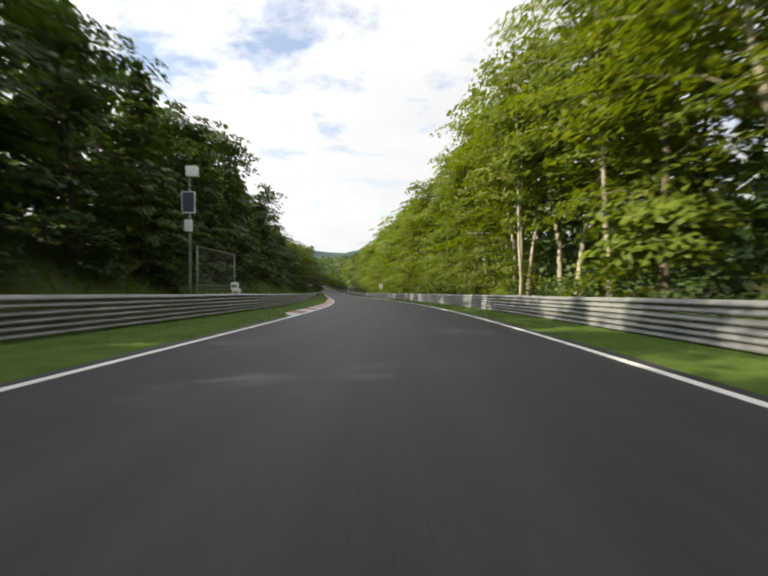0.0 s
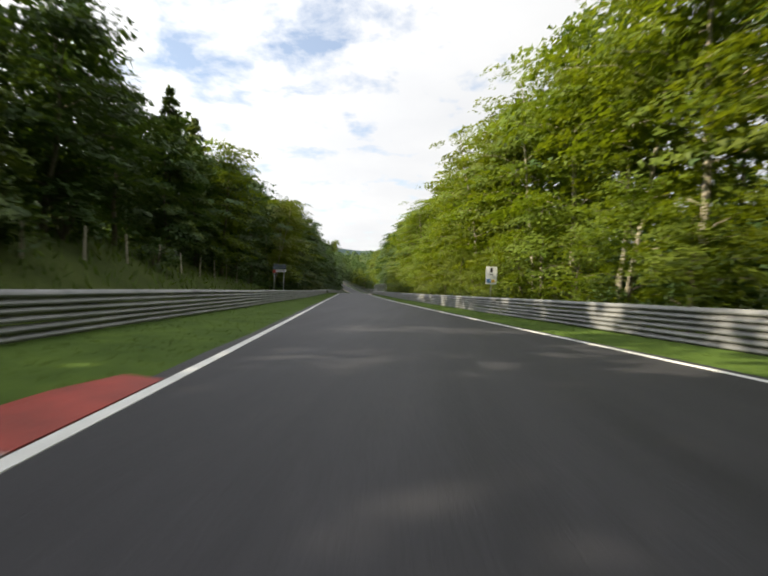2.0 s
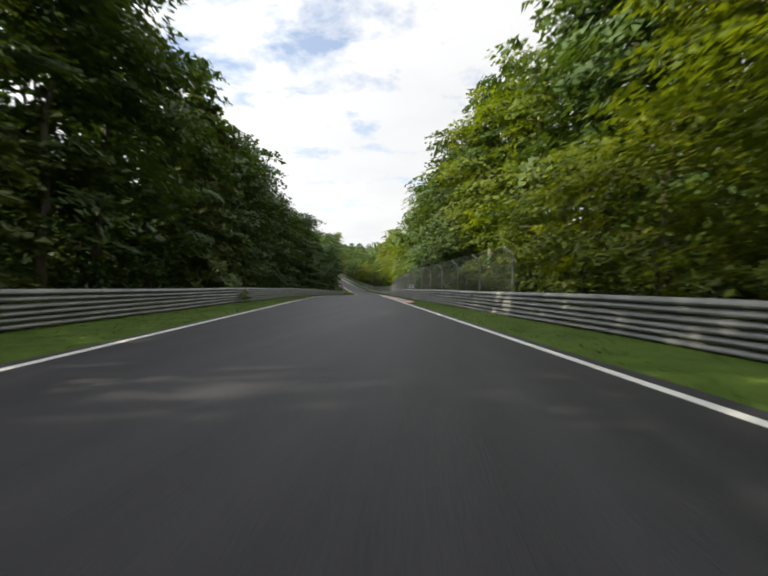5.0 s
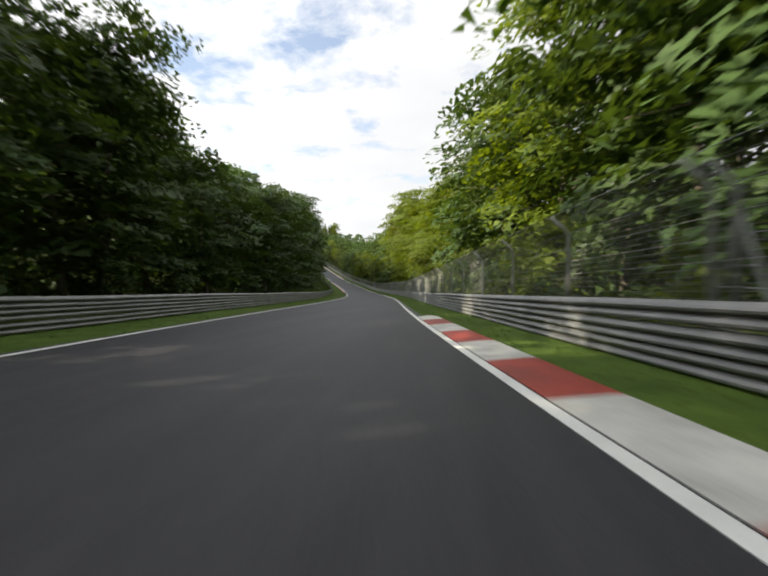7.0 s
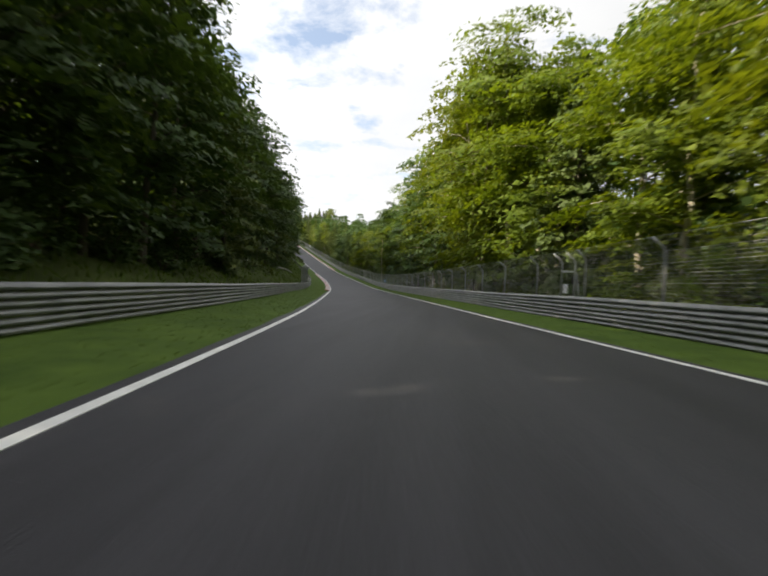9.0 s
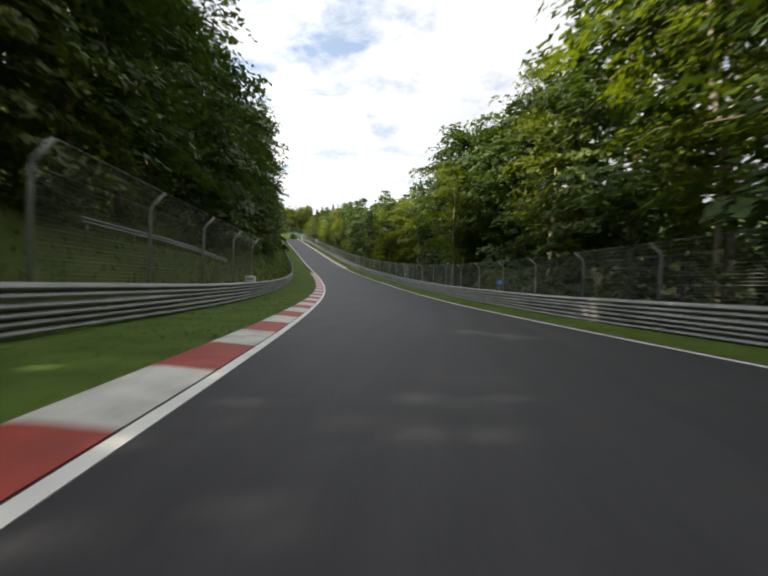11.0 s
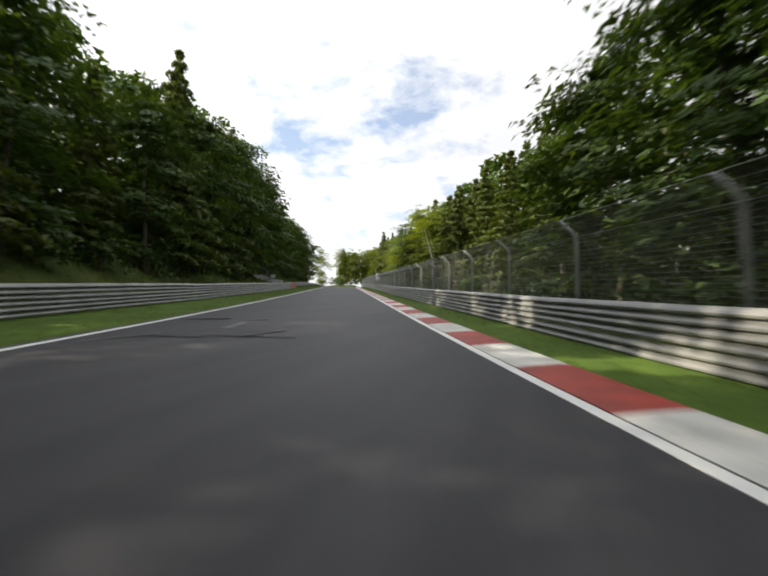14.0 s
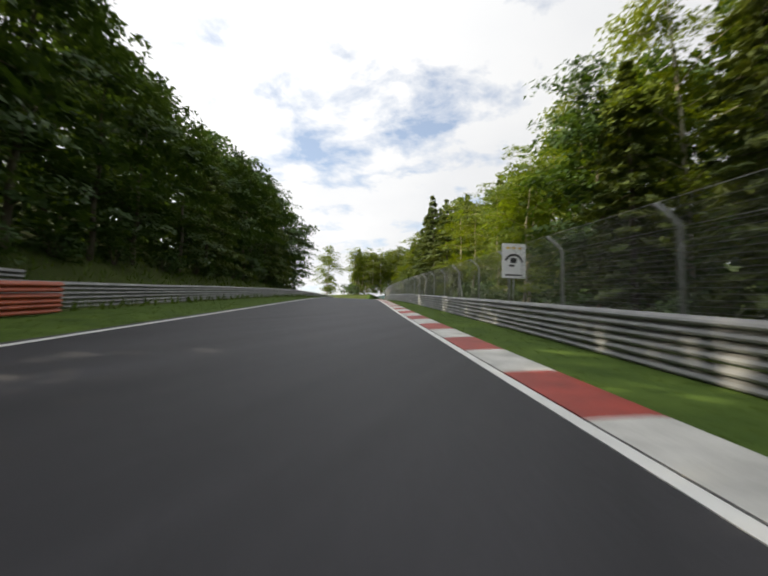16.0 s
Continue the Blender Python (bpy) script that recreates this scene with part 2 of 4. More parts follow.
# ---- the road's line: bend (1/m), grade, width and verges, every 18 or 36 m ----
BEND = [0.00177, 0.00226, 0.00273, 0.00303, 0.00257, 0.00060, -0.00036, -0.00029, -0.00030, -0.00005, 0.00022, -0.00016, -0.00082, -0.00137, -0.00136, -0.00032, 0.00119, 0.00196, 0.00134, 0.00043, 0.00040, 0.00102, 0.00154, 0.00196, 0.00322, 0.00235, 0.00029, -0.00020, 0.00018, 0.00027, 0.00019, -0.00007, -0.00023, 0.00007, 0.00006, -0.00040, -0.00101, -0.00142, -0.00151, -0.00133, -0.00103, -0.00069, -0.00033, 0.00003]
GRADE = [-0.0246, -0.0309, -0.0373, -0.0352, -0.0344, -0.0333, -0.0321, -0.0327, -0.0312, -0.0293, -0.0264, -0.0275, -0.0311, -0.0375, -0.0418, -0.0421, -0.0393, -0.0379, -0.0336, -0.0302, -0.0293, -0.0256, -0.0116, 0.0131, 0.0353, 0.0583, 0.0830, 0.0968, 0.1051, 0.1082, 0.1087, 0.1089, 0.1104, 0.1082, 0.1017, 0.0929, 0.0830, 0.0729, 0.0630, 0.0536, 0.0449, 0.0370, 0.0299, 0.0232]
WIDTH = [7.62, 7.93, 7.96, 7.56, 7.64, 7.82, 8.09, 7.72, 7.60, 7.43, 8.14, 8.56, 8.37, 7.53, 7.41, 7.46, 7.38, 7.77, 7.85, 7.97, 8.05, 8.09, 8.10]
VERGE_LEFT = [3.72, 3.69, 4.01, 3.65, 3.27, 3.44, 3.05, 2.88, 3.60, 4.01, 4.22, 4.02, 3.99, 3.72, 3.66, 3.59, 3.67, 3.28, 2.94, 2.71, 2.55, 2.45, 2.41]
VERGE_RIGHT = [2.86, 2.76, 2.85, 3.01, 3.16, 2.83, 2.03, 2.53, 2.40, 3.29, 3.09, 2.56, 2.46, 2.57, 2.79, 2.65, 3.20, 3.07, 2.74, 2.50, 2.35, 2.25, 2.21]
START, STEP = -12.0, 2.0
STATIONS = np.arange(START, 760.1, STEP)
KNOTS, WIDE_KNOTS = START + 18.0 * np.arange(len(BEND)), START + 36.0 * np.arange(len(WIDTH))
_turn = np.cumsum(np.interp(STATIONS, KNOTS, BEND)) * STEP
_x, _y = np.cumsum(-np.sin(_turn - _turn[6])) * STEP, np.cumsum(np.cos(_turn - _turn[6])) * STEP
_z = np.cumsum(np.interp(STATIONS, KNOTS, GRADE)) * STEP
LINE = np.stack([_x - _x[6], _y - _y[6], _z - _z[6], _turn - _turn[6]])
FIRST, LAST = -12.0, 760.0


def line(s):
    """Place and heading of the road's middle; straight on past both ends."""
    c = min(max(s, FIRST), LAST)
    x, y, z, a = (float(np.interp(c, STATIONS, row)) for row in LINE)
    return x - math.sin(a) * (s - c), y + math.cos(a) * (s - c), z, a


def at(s, off, up=0.0):
    x, y, z, a = line(s)
    return Vector((x + math.cos(a) * off, y + math.sin(a) * off, z + up))


def half(s):
    return float(np.interp(s, WIDE_KNOTS, WIDTH)) / 2


def rail_at(s, side):
    """Distance of the guard rail's face from the road's middle."""
    return half(s) + float(np.interp(s, WIDE_KNOTS, VERGE_LEFT if side < 0 else VERGE_RIGHT))


def place(s, off, up=0.0, turn=0.0):
    """A pose beside the road: x to the right of it, y along it."""
    p = at(s, off, up)
    return Matrix.Translation(p) @ Matrix.Rotation(line(s)[3] + radians(turn), 4, "Z")


BANK = ([-40, 0, 25, 110, 140, 250, 275, 330, 365, 470, 500, 600, 640], [1.0, 2.0, 3.6, 3.4, 1.2, 1.0, 2.4, 2.6, 4.4, 4.2, 2.6, 3.0, 0.0])

# how high unseen ground climbs behind the left-hand bank; low early to admit sun
SHELF = ([110, 150, 190], [2.0, 7.0, 17.0])


def rise(s, off):
    """Height of the ground over the road's middle."""
    side = -1 if off < 0 else 1
    d = abs(off) - rail_at(s, side) - 0.6
    if d <= 0:
        return -0.02 + min(max(s - 735, 0) * 0.3, 11.0)
    u = min(d / 8.0, 1.0)
    u = u * u * (3 - 2 * u)
    knoll = min(max(s - 735, 0) * 0.3, 11.0)
    bumps = knoll + noise.noise(Vector((s * 0.07, off * 0.09, 1.0))) * 0.45 * min(d / 3, 1)
    if side < 0:
        return -0.02 + float(np.interp(s, *BANK)) * u + min(max(d - 8, 0) * 0.38, float(np.interp(s, *SHELF))) * min(max((660 - s) / 40, -0.2), 1) + bumps
    return -0.02 - 0.25 * u + min(max(d - 15, 0) * 0.18, 7) + (bumps + knoll) * 0.5


def ground_at(s, off):
    return at(s, off, rise(s, off))


# ---- ground, road ----
def strip(rows, close=False):
    n = len(rows[0])
    v = [p for row in rows for p in row]
    f = [(i * n + k, i * n + k + 1, (i + 1) * n + k + 1, (i + 1) * n + k) for i in range(len(rows) - 1) for k in range(n - 1)]
    return v, f


def ground():
    away = [0, 0.3, 0.8, 1.5, 2.5, 3.5, 5, 6.5, 8, 9, 12, 16, 22, 30, 45, 70, 110, 160]
    along = [-2500, -900, -300, -120, -60] + list(np.arange(-40, 762, 4.0)) + [820, 900, 1100, 1600, 3500]
    rows = []
    for s in along:
        left, right = rail_at(s, -1), rail_at(s, 1)
        offs = [-3200, -1200, -500] + [-left - 0.6 - d for d in reversed(away)] + [-left, -half(s) - 1.6, -half(s) + 0.3, half(s) - 0.3, half(s) + 1.6, right]
        offs += [right + 0.6 + d for d in away] + [500, 1200, 3200]
        row = []
        for o in offs:
            p = at(s, o, -0.06 if abs(o) < half(s) else rise(s, max(min(o, 170), -170)))
            if -half(s) - 1.7 < o < half(s) + 1.7 and abs(o) > half(s):
                p.z += 0.02 * math.sin(s * 1.7 + o)
            row.append(p)
        rows.append(row)
    v, f = strip(rows)
    n = len(rows[0]) - 1
    edge = 3 + len(away)
    slots = [0 if edge - 1 <= k % n <= edge + 5 else 1 for k in range(len(f))]
    tagged(solid("ground", v, f, [GRASS, WILD], slots=slots, smooth=True), "mown green verges rising to wild grassy woodland banks", "ground", kind="structure")


def road():
    along = list(np.arange(-60, 738, 3.0))
    rows = []
    for s in along:
        h = half(s) + 0.32 + 0.04 * math.sin(s * 0.9) + 0.03 * math.sin(s * 2.3)
        rows.append([at(s, -h, -0.05), at(s, -h + 0.03, 0.0), at(s, -h / 2, 0.004), at(s, 0, 0.006), at(s, h / 2, 0.004), at(s, h - 0.03, 0.0), at(s, h, -0.05)])
    v, f = strip(rows)
    tagged(solid("road", v, f, ASPHALT, smooth=False), "dark grey worn asphalt race track between white edge lines", "road", kind="structure")
    for side in (-1, 1):
        rows = []
        for s in along:
            o = side * half(s)
            a, b = sorted((o - side * 0.10, o + side * 0.05))
            rows.append([at(s, a, 0.001), at(s, a, 0.009), at(s, b, 0.009), at(s, b, 0.001)])
        v, f = strip(rows)
        tagged(solid("edge_line", v, f, PAINT), "solid white painted line along the asphalt edge", "road marking", "edge lines", "structure")


def kerb(start, end, side, length, label, first=0):
    """A flat kerb of red and white painted blocks outside the edge line."""
    top = empty("kerb", Matrix(), label, "kerb", "racing kerbs")
    n = int((end - start) / length)
    for i in range(n):
        rows = []
        for k in range(4):
            s = start + i * length + (length - 0.02) * k / 3
            taper = min(1, (s - start + 0.4) / 2.5, (end - s + 0.4) / 2.5)
            a, w = half(s) + 0.08, 0.76 * max(taper, 0.25)
            rows.append([at(s, side * (a + d), u) for d, u in ((0, -0.05), (0, 0.012), (w * 0.35, 0.035), (w * 0.8, 0.06), (w, 0.055), (w, -0.05))])
        v, f = strip(rows)
        m = len(rows[0])
        f += [tuple(range(m)), tuple(3 * m + k for k in reversed(range(m)))]
        solid("block", v, f, RED if (i + first) % 2 else WHITE, top)


def tyre_paint(s, off, strokes, seed):
    """Faded painted scrawl on the asphalt."""
    rnd = random.Random(seed)
    shapes = []
    for _ in range(strokes):
        ds, do = rnd.uniform(-3, 3), rnd.uniform(-1.6, 1.6)
        w, l = rnd.uniform(0.06, 0.12), rnd.uniform(0.4, 1.3)
        c, turn = at(s + ds, off + do, 0.011), line(s)[3] + rnd.choice((0, 1.57, 0.5, -0.6))
        d, e = Vector((-math.sin(turn), math.cos(turn), 0)), Vector((math.cos(turn), math.sin(turn), 0))
        g = Vector((0, 0, float(np.interp(s + ds, KNOTS, GRADE)))) * d.y
        q = [c + d * a * l + g * a * l + e * b * w for a, b in ((-1, -1), (1, -1), (1, 1), (-1, 1))]
        shapes.append((q, [(0, 1, 2, 3)]))
    v, f = join(*shapes)
    tagged(solid("road_scrawl", v, f, WORN_PAINT), "faded white paint scrawl on dark asphalt", "road marking", "painted scrawls", "structure")


# ---- guard rails and fence ----
WAVE = [(0.0, 0.0), (0.008, 0.03), (0.030, 0.080), (0.062, 0.083), (0.102, 0.058), (0.140, 0.014), (0.163, 0.010), (0.186, 0.076), (0.218, 0.083), (0.258, 0.060), (0.296, 0.022), (0.31, 0.0)]


def beam(s0, s1, side, low, shift=0.0):
    """One waved rail panel with a sheet's thickness, its crests towards the road; it laps over the next."""
    rows = []
    for s, lap in ((s0, 0.0), (s1 + 0.16, 0.009)):
        face = rail_at(s, side) + shift + lap
        sag = 0.012 * math.sin(s * 0.31 + low * 9)
        front = [at(s, side * (face - d), low + u + sag) for u, d in WAVE]
        rear = [at(s, side * (face - d + 0.006), low + u + sag) for u, d in reversed(WAVE)]
        rows.append(front + rear + front[:1])
    return strip(rows)


POST_SHAPE = []


def rail(s0, s1, side, tops, label, material=None, shift=0.0):
    top = empty("guard_rail", place(s0, side * (rail_at(s0, side) + shift)), label, "guard rail", "guard rails")
    back = top.matrix_basis.inverted()
    rnd = random.Random(int(s0) * 2 + side)
    for i in range(3):
        for s in np.arange(s0, s1 - 0.1, 4.0):
            v, f = beam(s, min(s + 4.0, s1), side, tops - 0.31 - i * 0.318 + rnd.uniform(-0.006, 0.006), shift + rnd.uniform(-0.008, 0.008))
            solid("beam", [back @ p for p in v], f, material or STEEL, top, smooth=False)
    for s in np.arange(s0 + 1.0, s1, 4.0):
        m = back @ place(s, side * (rail_at(s, side) + shift + 0.09 + 0.012), -0.3)
        if not POST_SHAPE:
            v, f = join(box(-0.05, -0.03, 0, -0.042, 0.03, 1.24), box(-0.042, -0.004, 0, 0.042, 0.004, 1.24), box(0.042, -0.03, 0, 0.05, 0.03, 1.24))
            POST_SHAPE.append(solid("post", v, f, POST, top))
            POST_SHAPE[0].matrix_basis = m
        else:
            share(POST_SHAPE[0], top, m)


FENCE_POST = {}


def fence(s0, s1, base, tall, side=1, step=4.86):
    """Catch fence: tubes that bend over the road at the top, with wire cloth and cables."""
    top = empty("catch_fence", place(s0, side * (rail_at(s0, side) + base)), "grey wire catch fence with bent steel posts behind the rail", "fence", "catch fences")
    back = top.matrix_basis.inverted()
    shape = [(0, -0.3), (0, tall * 0.86), (-0.10, tall * 0.91), (-0.42, tall)]
    up = [(0, 0.25 + 0.10 * i) for i in range(int((tall * 0.86 - 0.25) / 0.10) + 1)] + [(-0.10, tall * 0.91), (-0.26, tall * 0.955), (-0.42, tall)]
    for s in np.arange(s0, s1 + (0.1 if side < 0 else -0.1), step):
        m = back @ place(s, side * (rail_at(s, side) + base), turn=90 - 90 * side)
        if tall not in FENCE_POST:
            v, f = tube([(a, 0, b) for a, b in shape], 0.048 if side > 0 else 0.055, 7)
            FENCE_POST[tall] = solid("post", v, f, POST, top, smooth=True)
            FENCE_POST[tall].matrix_basis = m
        else:
            share(FENCE_POST[tall], top, m)
    def spot(s, a, b):
        return back @ at(s, side * (rail_at(s, side) + base + a - 0.05), b)
    def thread(p, q, r):
        d = (q - p).normalized()
        a = d.orthogonal().normalized() * r
        b = d.cross(a)
        k = [(math.cos(w), math.sin(w)) for w in (0.5, 2.6, 4.7)]
        return [p + a * c + b * e for c, e in k] + [q + a * c + b * e for c, e in k], [(0, 1, 4, 3), (1, 2, 5, 4), (2, 0, 3, 5)]
    bits = []
    for s in np.arange(s0, s1 - 0.1, step):
        for a, b in up:
            bits.append(thread(spot(s, a, b), spot(s + step, a, b), 0.0036))
    for s in np.arange(s0, s1, 0.1):
        for (a, b), (c, d) in zip(shape[:-1], shape[1:]):
            bits.append(thread(spot(s, a, max(b, 0.1)), spot(s, c, d), 0.003))
    v, f = join(*bits)
    solid("wire_mesh", v, f, WIRE, top)
    for a, b in ((0, 1.45), (0, 1.75), (0, 2.05), (0, tall * 0.86), (-0.42, tall))[0 if s0 < 400 else 3:]:
        v, f = tube([spot(s, a, b) for s in np.arange(s0, s1 + 0.1, step)], 0.007, 4)
        solid("cable", v, f, WIRE, top)


def ladder_gate(s, off):
    """Marshals' opening in the fence: two bent posts, a crossbar, slanting ladders and a small white box."""
    top = empty("fence_gate", place(s, off), "grey steel ladder frame over the fence with white box", "gate", "marshal gates")
    for y in (-0.62, 0.62):
        v, f = tube([(0, y, -0.3), (0, y, 2.4), (-0.1, y, 2.55), (-0.42, y, 2.8)], 0.05, 7)
        solid("post", v, f, POST, top, smooth=True)
    v, f = tube([(0, -0.66, 2.0), (0, 0.66, 2.0)], 0.05, 6)
    solid("crossbar", v, f, POST, top)
    for y, e in ((-0.66, -1.2), (0.66, 1.2)):
        v, f = tube([(0.1, e, -0.3), (0.05, y, 2.0)], 0.035, 6)
        leg = solid("ladder_rail", v, f, POST, top)
        for k in range(6):
            z = 0.4 + k * 0.27
            a = e + (y - e) * (z + 0.3) / 2.3
            v, f = tube([(0.08, a, z), (0.03, y * 0.9, z)], 0.015, 5)
            solid("rung", v, f, POST, leg)
    v, f = box(-0.16, -0.18, 1.05, -0.06, 0.14, 1.45, 0.02)
    solid("box", v, f, BOARD, top, "small white box")


def brace(s, off):
    """A-shaped prop with rungs behind the fence."""
    top = empty("fence_brace", place(s, off), "slanting grey steel fence brace with rungs", "brace", "fence braces")
    v, f = tube([(0, 0, -0.3), (0, 0, 2.4), (-0.1, 0, 2.55), (-0.42, 0, 2.8)], 0.045, 7)
    solid("post", v, f, POST, top, smooth=True)
    for e in (-1.0, 1.0):
        v, f = tube([(0.15, e, -0.3), (0.03, 0, 2.1)], 0.04, 6)
        solid("strut", v, f, POST, top)
    for k in range(5):
        z = 0.5 + k * 0.3
        w = 0.75 * (1 - z / 2.2)
        v, f = tube([(0.08, -w, z), (0.08, w, z)], 0.014, 5)
        solid("rung", v, f, POST, top)


# ---- signs and poles ----
def plate(x0, z0, x1, z1, y=-0.012, t=0.004):
    return box(x0, y - t, z0, x1, y, z1)


def sign_common(s, off, w, h, low, label, name="sign"):
    """A board that faces oncoming traffic, on a round post."""
    p = ground_at(s, off)
    p.z = max(p.z, at(s, off).z - 0.3)
    top = empty(name, Matrix.Translation(p) @ Matrix.Rotation(line(s)[3], 4, "Z"), label, "sign", "track signs")
    v, f = tube([(0, 0.04, -0.2), (0, 0.04, low + h)], 0.03, 8)
    solid("post", v, f, POST, top, smooth=True)
    v, f = box(-w / 2, -0.012, low, w / 2, 0.012, low + h, 0.0)
    return top, solid("board", v, f, BOARD, top)


def sign_marks(board, marks):
    for x0, z0, x1, z1, mat in marks:
        v, f = plate(x0, z0, x1, z1)
        solid("print", v, f, mat, board)


def warning_sign(s, off):
    """White board with a dark drawing of a bend and bars of print."""
    top, board = sign_common(s, off, 0.84, 1.22, 1.75, "white warning board with black drawing on a grey post")
    v, f = [], []
    shapes = []
    for i in range(14):
        a, b = math.pi * (0.05 + 0.06 * i), math.pi * (0.05 + 0.06 * (i + 1))
        ring = lambda w, r, y: (math.cos(w) * r * 0.34, y, 2.25 + math.sin(w) * r * 0.36)
        q = [ring(a, 0.78, -0.017), ring(a, 1.0, -0.017), ring(b, 1.0, -0.017), ring(b, 0.78, -0.017)]
        shapes.append((q + [(x, -0.0125, z) for x, y, z in q], [(0, 1, 2, 3), (0, 4, 5, 1), (1, 5, 6, 2), (2, 6, 7, 3), (3, 7, 4, 0)]))
    v, f = join(*shapes)
    solid("drawing", v, f, BLACK, board)
    sign_marks(board, [(-0.12, 2.28, 0.10, 2.46, BLACK), (-0.16, 2.15, 0.02, 2.22, BLACK), (-0.3, 1.83, 0.3, 1.88, BLACK), (-0.28, 2.78, -0.14, 2.84, YELLOW), (-0.07, 2.78, 0.07, 2.84, YELLOW), (0.14, 2.78, 0.28, 2.84, YELLOW)])


def info_sign(s, off):
    top, board = sign_common(s, off, 0.70, 1.12, 1.75, "tall white board with grey, blue and yellow print")
    sign_marks(board, [(-0.08, 2.50, 0.08, 2.78, BLACK), (-0.09, 2.33, 0.09, 2.38, BLACK), (-0.27, 1.98, -0.02, 2.08, BLUE), (-0.27, 1.86, -0.02, 1.95, BLUE), (0.02, 1.87, 0.22, 2.05, YELLOW)])


def small_board(s, off, w, h, low, material, label):
    p = ground_at(s, off)
    top = empty("sign", Matrix.Translation(p) @ Matrix.Rotation(line(s)[3], 4, "Z"), label, "sign", "small boards")
    v, f = tube([(0, 0.03, -0.2), (0, 0.03, low + h * 0.9)], 0.022, 6)
    solid("post", v, f, POST, top, smooth=True)
    v, f = box(-w / 2, -0.012, low, w / 2, 0.012, low + h)
    board = solid("board", v, f, material, top)
    bar = BOARD if material is BLUE else BLACK
    sign_marks(board, [(-w * 0.35, low + h * k, w * 0.35, low + h * (k + 0.1), bar) for k in (0.25, 0.5, 0.72)])


def bank_board(s, off):
    """Wide board on two tall posts behind the rail."""
    p = ground_at(s, off)
    top = empty("sign", Matrix.Translation(p) @ Matrix.Rotation(line(s)[3], 4, "Z"), "dark slatted board over a white strip on two grey posts", "sign", "track signs")
    for x in (-0.46, 0.42):
        v, f = tube([(x, 0, -0.3), (x, 0, 3.45)], 0.035, 8)
        solid("post", v, f, POST, top, smooth=True)
    v, f = box(-0.34, -0.075, 2.70, 0.62, -0.045, 2.90)
    white = solid("board", v, f, BOARD, top, "white strip with dark bars")
    for x0, x1 in ((-0.26, -0.14), (-0.08, 0.02), (0.08, 0.2), (0.26, 0.54)):
        v, f = box(x0, -0.08, 2.75, x1, -0.0755, 2.85)
        solid("print", v, f, BLACK, white)
    v, f = box(-0.62, -0.075, 2.58, -0.345, -0.045, 2.90)
    solid("board", v, f, RED, top, "small dull red board")
    for k in range(3):
        v, f = box(-0.62, -0.075, 2.98 + 0.15 * k, 0.64, -0.045, 3.09 + 0.15 * k)
        solid("slat", v, f, PANEL, top, "dark slat")


def camera_pole(s, off):
    """Tall mast with boxes and a solar panel."""
    p = ground_at(s, off)
    top = empty("mast", Matrix.Translation(p) @ Matrix.Rotation(line(s)[3], 4, "Z"), "tall grey mast with solar panel and white boxes", "mast")
    v, f = tube([(0, 0, -0.4), (0, 0, 3.4), (0, 0, 6.6)], [0.075, 0.06, 0.045], 9)
    solid("pole", v, f, POST, top, smooth=True)
    v, f = box(-0.08, -0.28, 6.15, 0.42, 0.0, 6.6, 0.03)
    solid("housing", v, f, BOARD, top, "white equipment box")
    v, f = join(box(-0.30, -0.16, 4.55, 0.30, -0.12, 5.5))
    panel = solid("solar_panel", v, f, BOARD, top, "solar panel in a white frame")
    v, f = box(-0.26, -0.166, 4.59, 0.26, -0.161, 5.46)
    solid("cell", v, f, PANEL, panel)
    v, f = box(-0.18, -0.2, 3.75, 0.16, -0.06, 4.25, 0.03)
    solid("cabinet", v, f, BOARD, top, "white cabinet")
    v, f = tube([(0.1, -0.1, 3.75), (0.14, -0.1, 3.4), (0.02, -0.12, 3.1), (0.08, -0.1, 2.8)], 0.02, 6)
    solid("cable", v, f, BLACK, top, smooth=True)


def net_screen(s0, s1, off, tall, label, off_end=0.0):
    """Marshals' net: posts, a top cable and wire cloth on the bank."""
    base = ground_at(s0, off)
    top = empty("net_screen", Matrix.Translation(base), label, "fence", "marshal nets")
    a, b = Vector((0, 0, 0)), ground_at(s1, off_end or off) - base
    for q in (a, b):
        v, f = tube([q + Vector((0, 0, -0.3)), q + Vector((0, 0, tall))], 0.05, 7)
        solid("post", v, f, WIRE, top, smooth=True)
    for k in (0.35, 1.0):
        v, f = tube([a + Vector((0, 0, tall * k)), b + Vector((0, 0, tall * k))], 0.025, 5)
        solid("cable", v, f, WIRE, top)
    bits = []
    for i in range(int(tall / 0.2)):
        bits.append(tube([a + Vector((0, 0, 0.2 * i + 0.1)), b + Vector((0, 0, 0.2 * i + 0.1))], 0.004, 3))
    n = int((b - a).length / 0.2)
    for i in range(1, n):
        q = a.lerp(b, i / n)
        bits.append(tube([q + Vector((0, 0, 0.05)), q + Vector((0, 0, tall))], 0.004, 3))
    v, f = join(*bits)
    solid("wire_mesh", v, f, WIRE, top)


